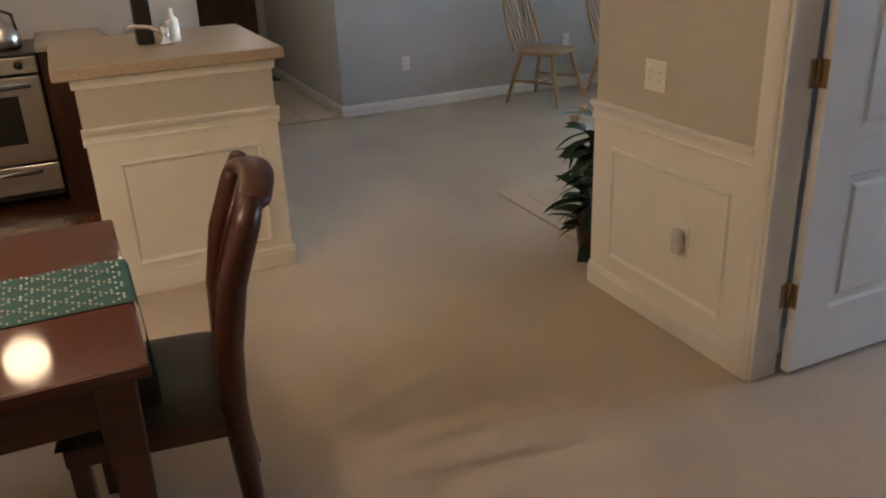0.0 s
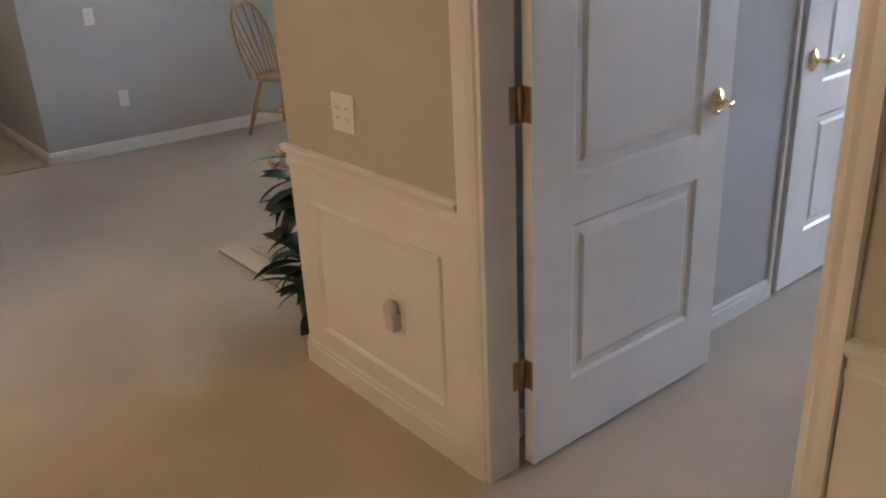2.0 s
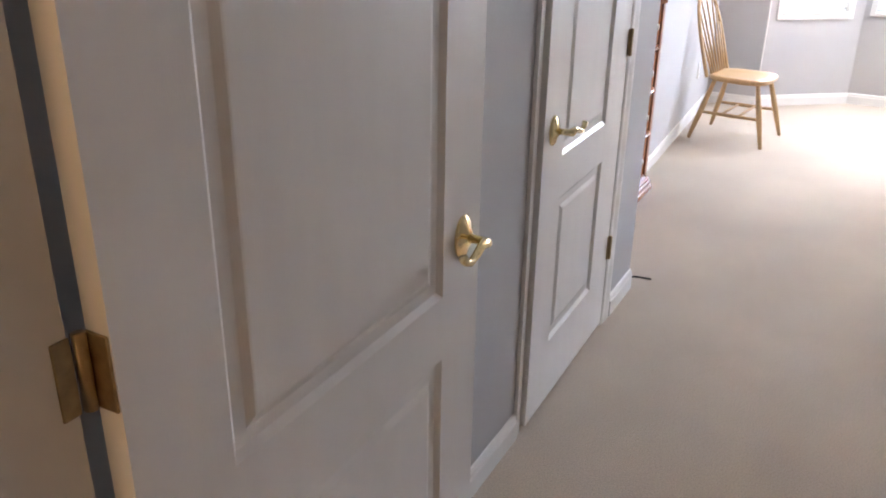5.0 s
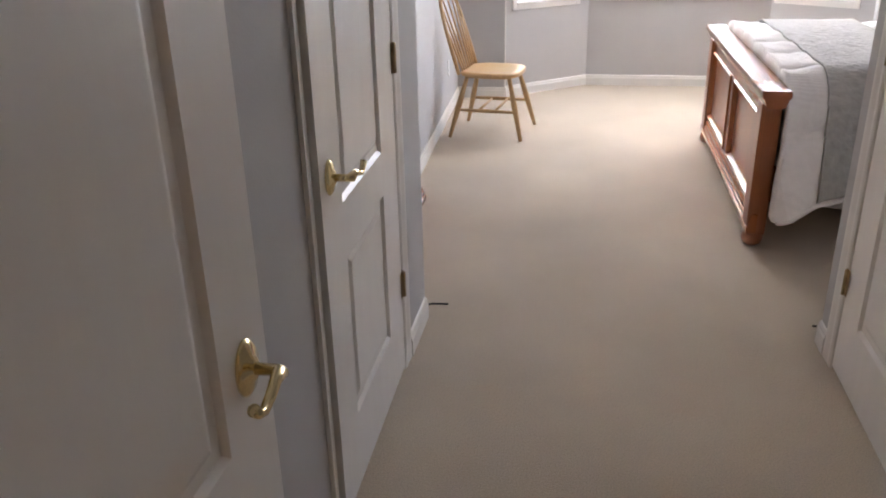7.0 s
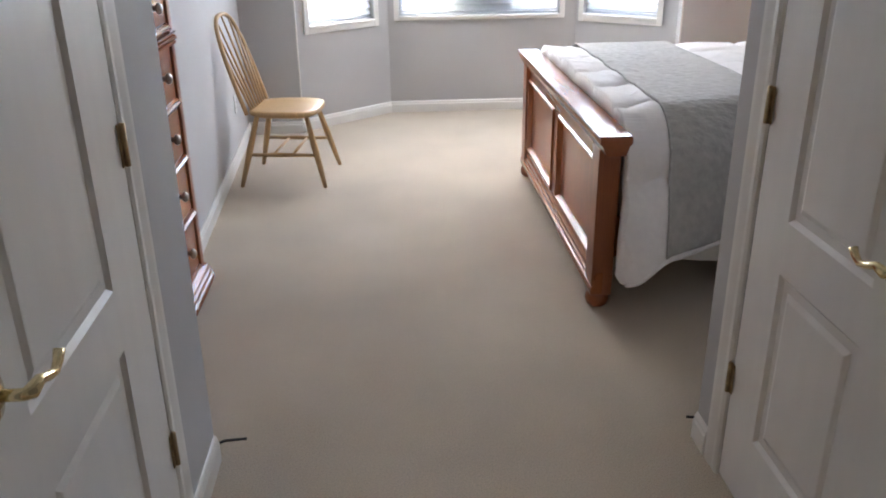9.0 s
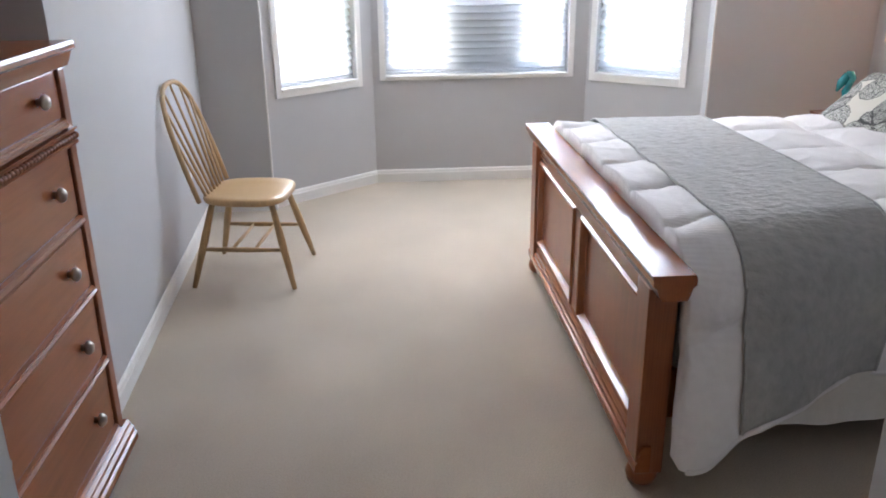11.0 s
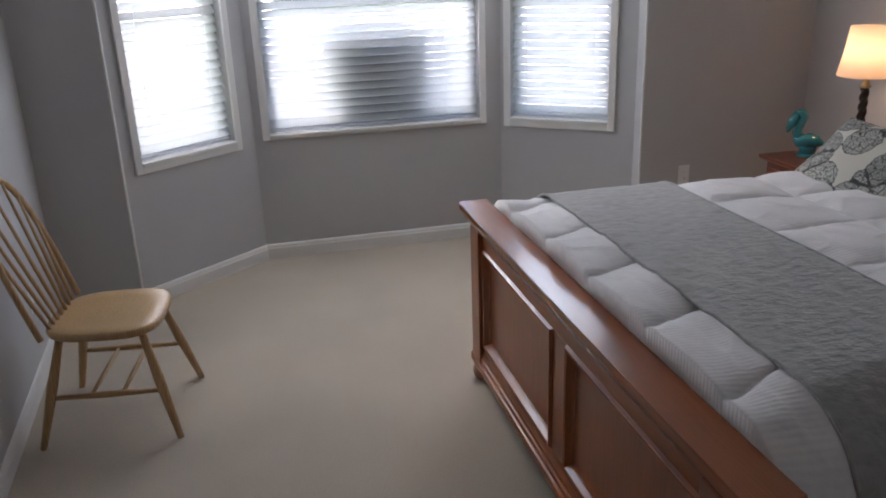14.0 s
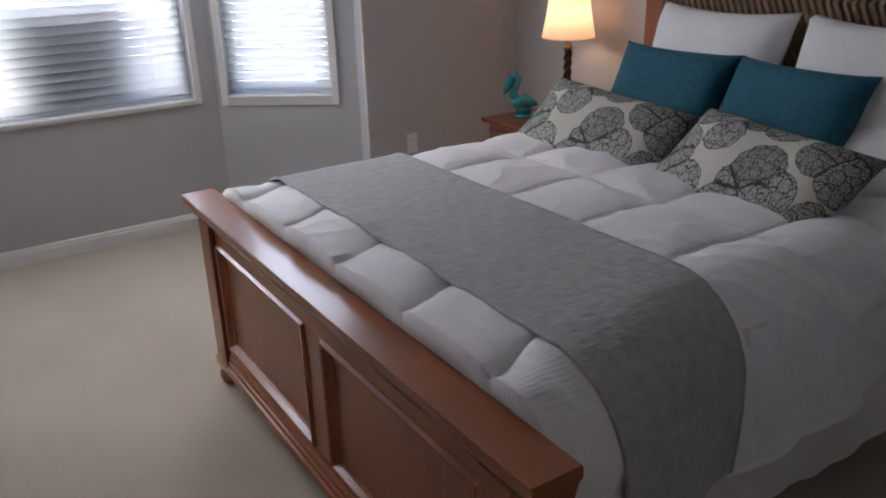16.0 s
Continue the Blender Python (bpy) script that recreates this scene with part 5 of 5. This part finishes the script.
part("cooktop", box(-0.63, 0.02, -0.765, 0.005, 0.90, 0.915, 0.004), BLACK, stove, "black glass cooktop")
part("control_panel", box(0, 0.03, -0.755, -0.005, 0.80, 0.895, 0.006), STEEL, stove)
for k in range(5):
    kb = part("knob", lathe(bmesh.new(), [(0.02, 0), (0.022, 0.012), (0.016, 0.03)], sides=14), BLACK, stove, "", True)
    kb.matrix_local = Matrix.Translation((0.03, -0.10 - k * 0.14, 0.85)) @ Matrix.Rotation(radians(90), 4, "Y")
dr = part("oven_door", box(0, 0.035, -0.755, -0.005, 0.28, 0.785, 0.006), STEEL, stove)
part("oven_window", box(0.035, 0.038, -0.62, -0.14, 0.40, 0.68, 0.001), BLACK, dr, "dark oven glass")
part("oven_handle", tube(bmesh.new(), [(0.06, -0.70, 0.735), (0.06, -0.06, 0.735)], 0.012, 10), STEEL, dr, "", True)
dr = part("drawer", box(0, 0.035, -0.755, -0.005, 0.10, 0.27, 0.006), STEEL, stove)
part("drawer_handle", tube(bmesh.new(), [(0.05, -0.66, 0.225), (0.05, -0.10, 0.225)], 0.010, 10), STEEL, dr, "", True)
kettle = thing("kettle", "steel kettle standing on the range", "kettle", pose(-5.22, -0.58, 0.916))
part("body", lathe(bmesh.new(), [(0.085, 0), (0.10, 0.02), (0.095, 0.08), (0.06, 0.13), (0.02, 0.145)], sides=24), STEEL, kettle, "", True)
part("handle", tube(bmesh.new(), [(0, -0.08, 0.10), (0, -0.07, 0.19), (0, 0, 0.22), (0, 0.07, 0.19), (0, 0.08, 0.10)], 0.009, 10), BLACK, kettle, "", True)
cab = thing("base_cabinet", "dark wood base cabinet next to the range", "cabinet")
part("body", box(-4.75, -4.14, -0.49, -0.06, 0.0, 0.90, 0.004), CABINET, cab)
part("counter", box(-4.79, -4.10, -0.495, -0.105, 0.905, 0.945, 0.006), COUNTER, cab)

sinkrun.location = (-0.31, 0.17, 0)
cab.location = (-0.86, 0.075, 0)
for ob in (tap, soap, holder):
    ob.location += Vector((-0.27, 0.15, 0.067))

# kitchen floor boards and hall tiles, laid as pieces
structure("kitchen_floor", box(-5.62, -3.30, -3.2, 0.54, 0.0, 0.003, 0), CABINET, "dark cherry plank floor")
kf = bpy.data.objects["kitchen_floor"]
plank = mesh_of("plank", box(0, 1.2, 0, 0.118, 0.0, 0.006, 0.0015), FLOORWOOD)
for r_ in range(14):
    p_ = new("plank", plank)
    p_.parent = kf
    p_.location = (-4.60 + 0.07 * (r_ % 2), -1.3 + r_ * 0.12, 0.0035)
structure("hall_floor", box(-8.6, FARX, 0.5, 1.75, -0.05, 0.002, 0), TILE, "beige hall tile floor with sunk joints")
hf = bpy.data.objects["hall_floor"]
slab = mesh_of("tile", box(0, 0.297, 0, 0.297, 0.0, 0.006, 0.002), TILE)
for i in range(8):
    for j in range(4):
        p_ = new("tile", slab)
        p_.parent = hf
        p_.location = (-6.40 - i * 0.302, 0.53 + 0.302 * j, 0.0025)

# teal pelican on the nightstand
bm = bmesh.new()
tube(bm, [(0, 0, 0), (0, 0, 0.012)], [0.045, 0.04], 20)
tube(bm, [(0.055, 0, 0.06), (0.03, 0, 0.068), (0, 0, 0.07), (-0.03, 0, 0.075), (-0.045, 0, 0.095)], [0.008, 0.03, 0.042, 0.034, 0.018], 18)
tube(bm, [(0, 0, 0.01), (0, 0, 0.06)], [0.03, 0.036], 16)
tube(bm, [(-0.03, 0, 0.08), (-0.045, 0, 0.115), (-0.032, 0, 0.155), (-0.022, 0, 0.185), (-0.035, 0, 0.21), (-0.052, 0, 0.212)], [0.026, 0.017, 0.014, 0.014, 0.019, 0.012], 16)
tube(bm, [(-0.045, 0, 0.207), (-0.065, 0, 0.16), (-0.080, 0, 0.11)], [0.016, 0.020, 0.006], 14)
bird = solid("pelican_figurine", bm, CERAMIC, "glossy teal ceramic pelican figurine on the nightstand", "figurine", True)
bird.matrix_world = pose(1.755, 7.815, 0.666, 0, 0, -38) @ Matrix.Diagonal((1.3, 1.3, 1.05, 1))
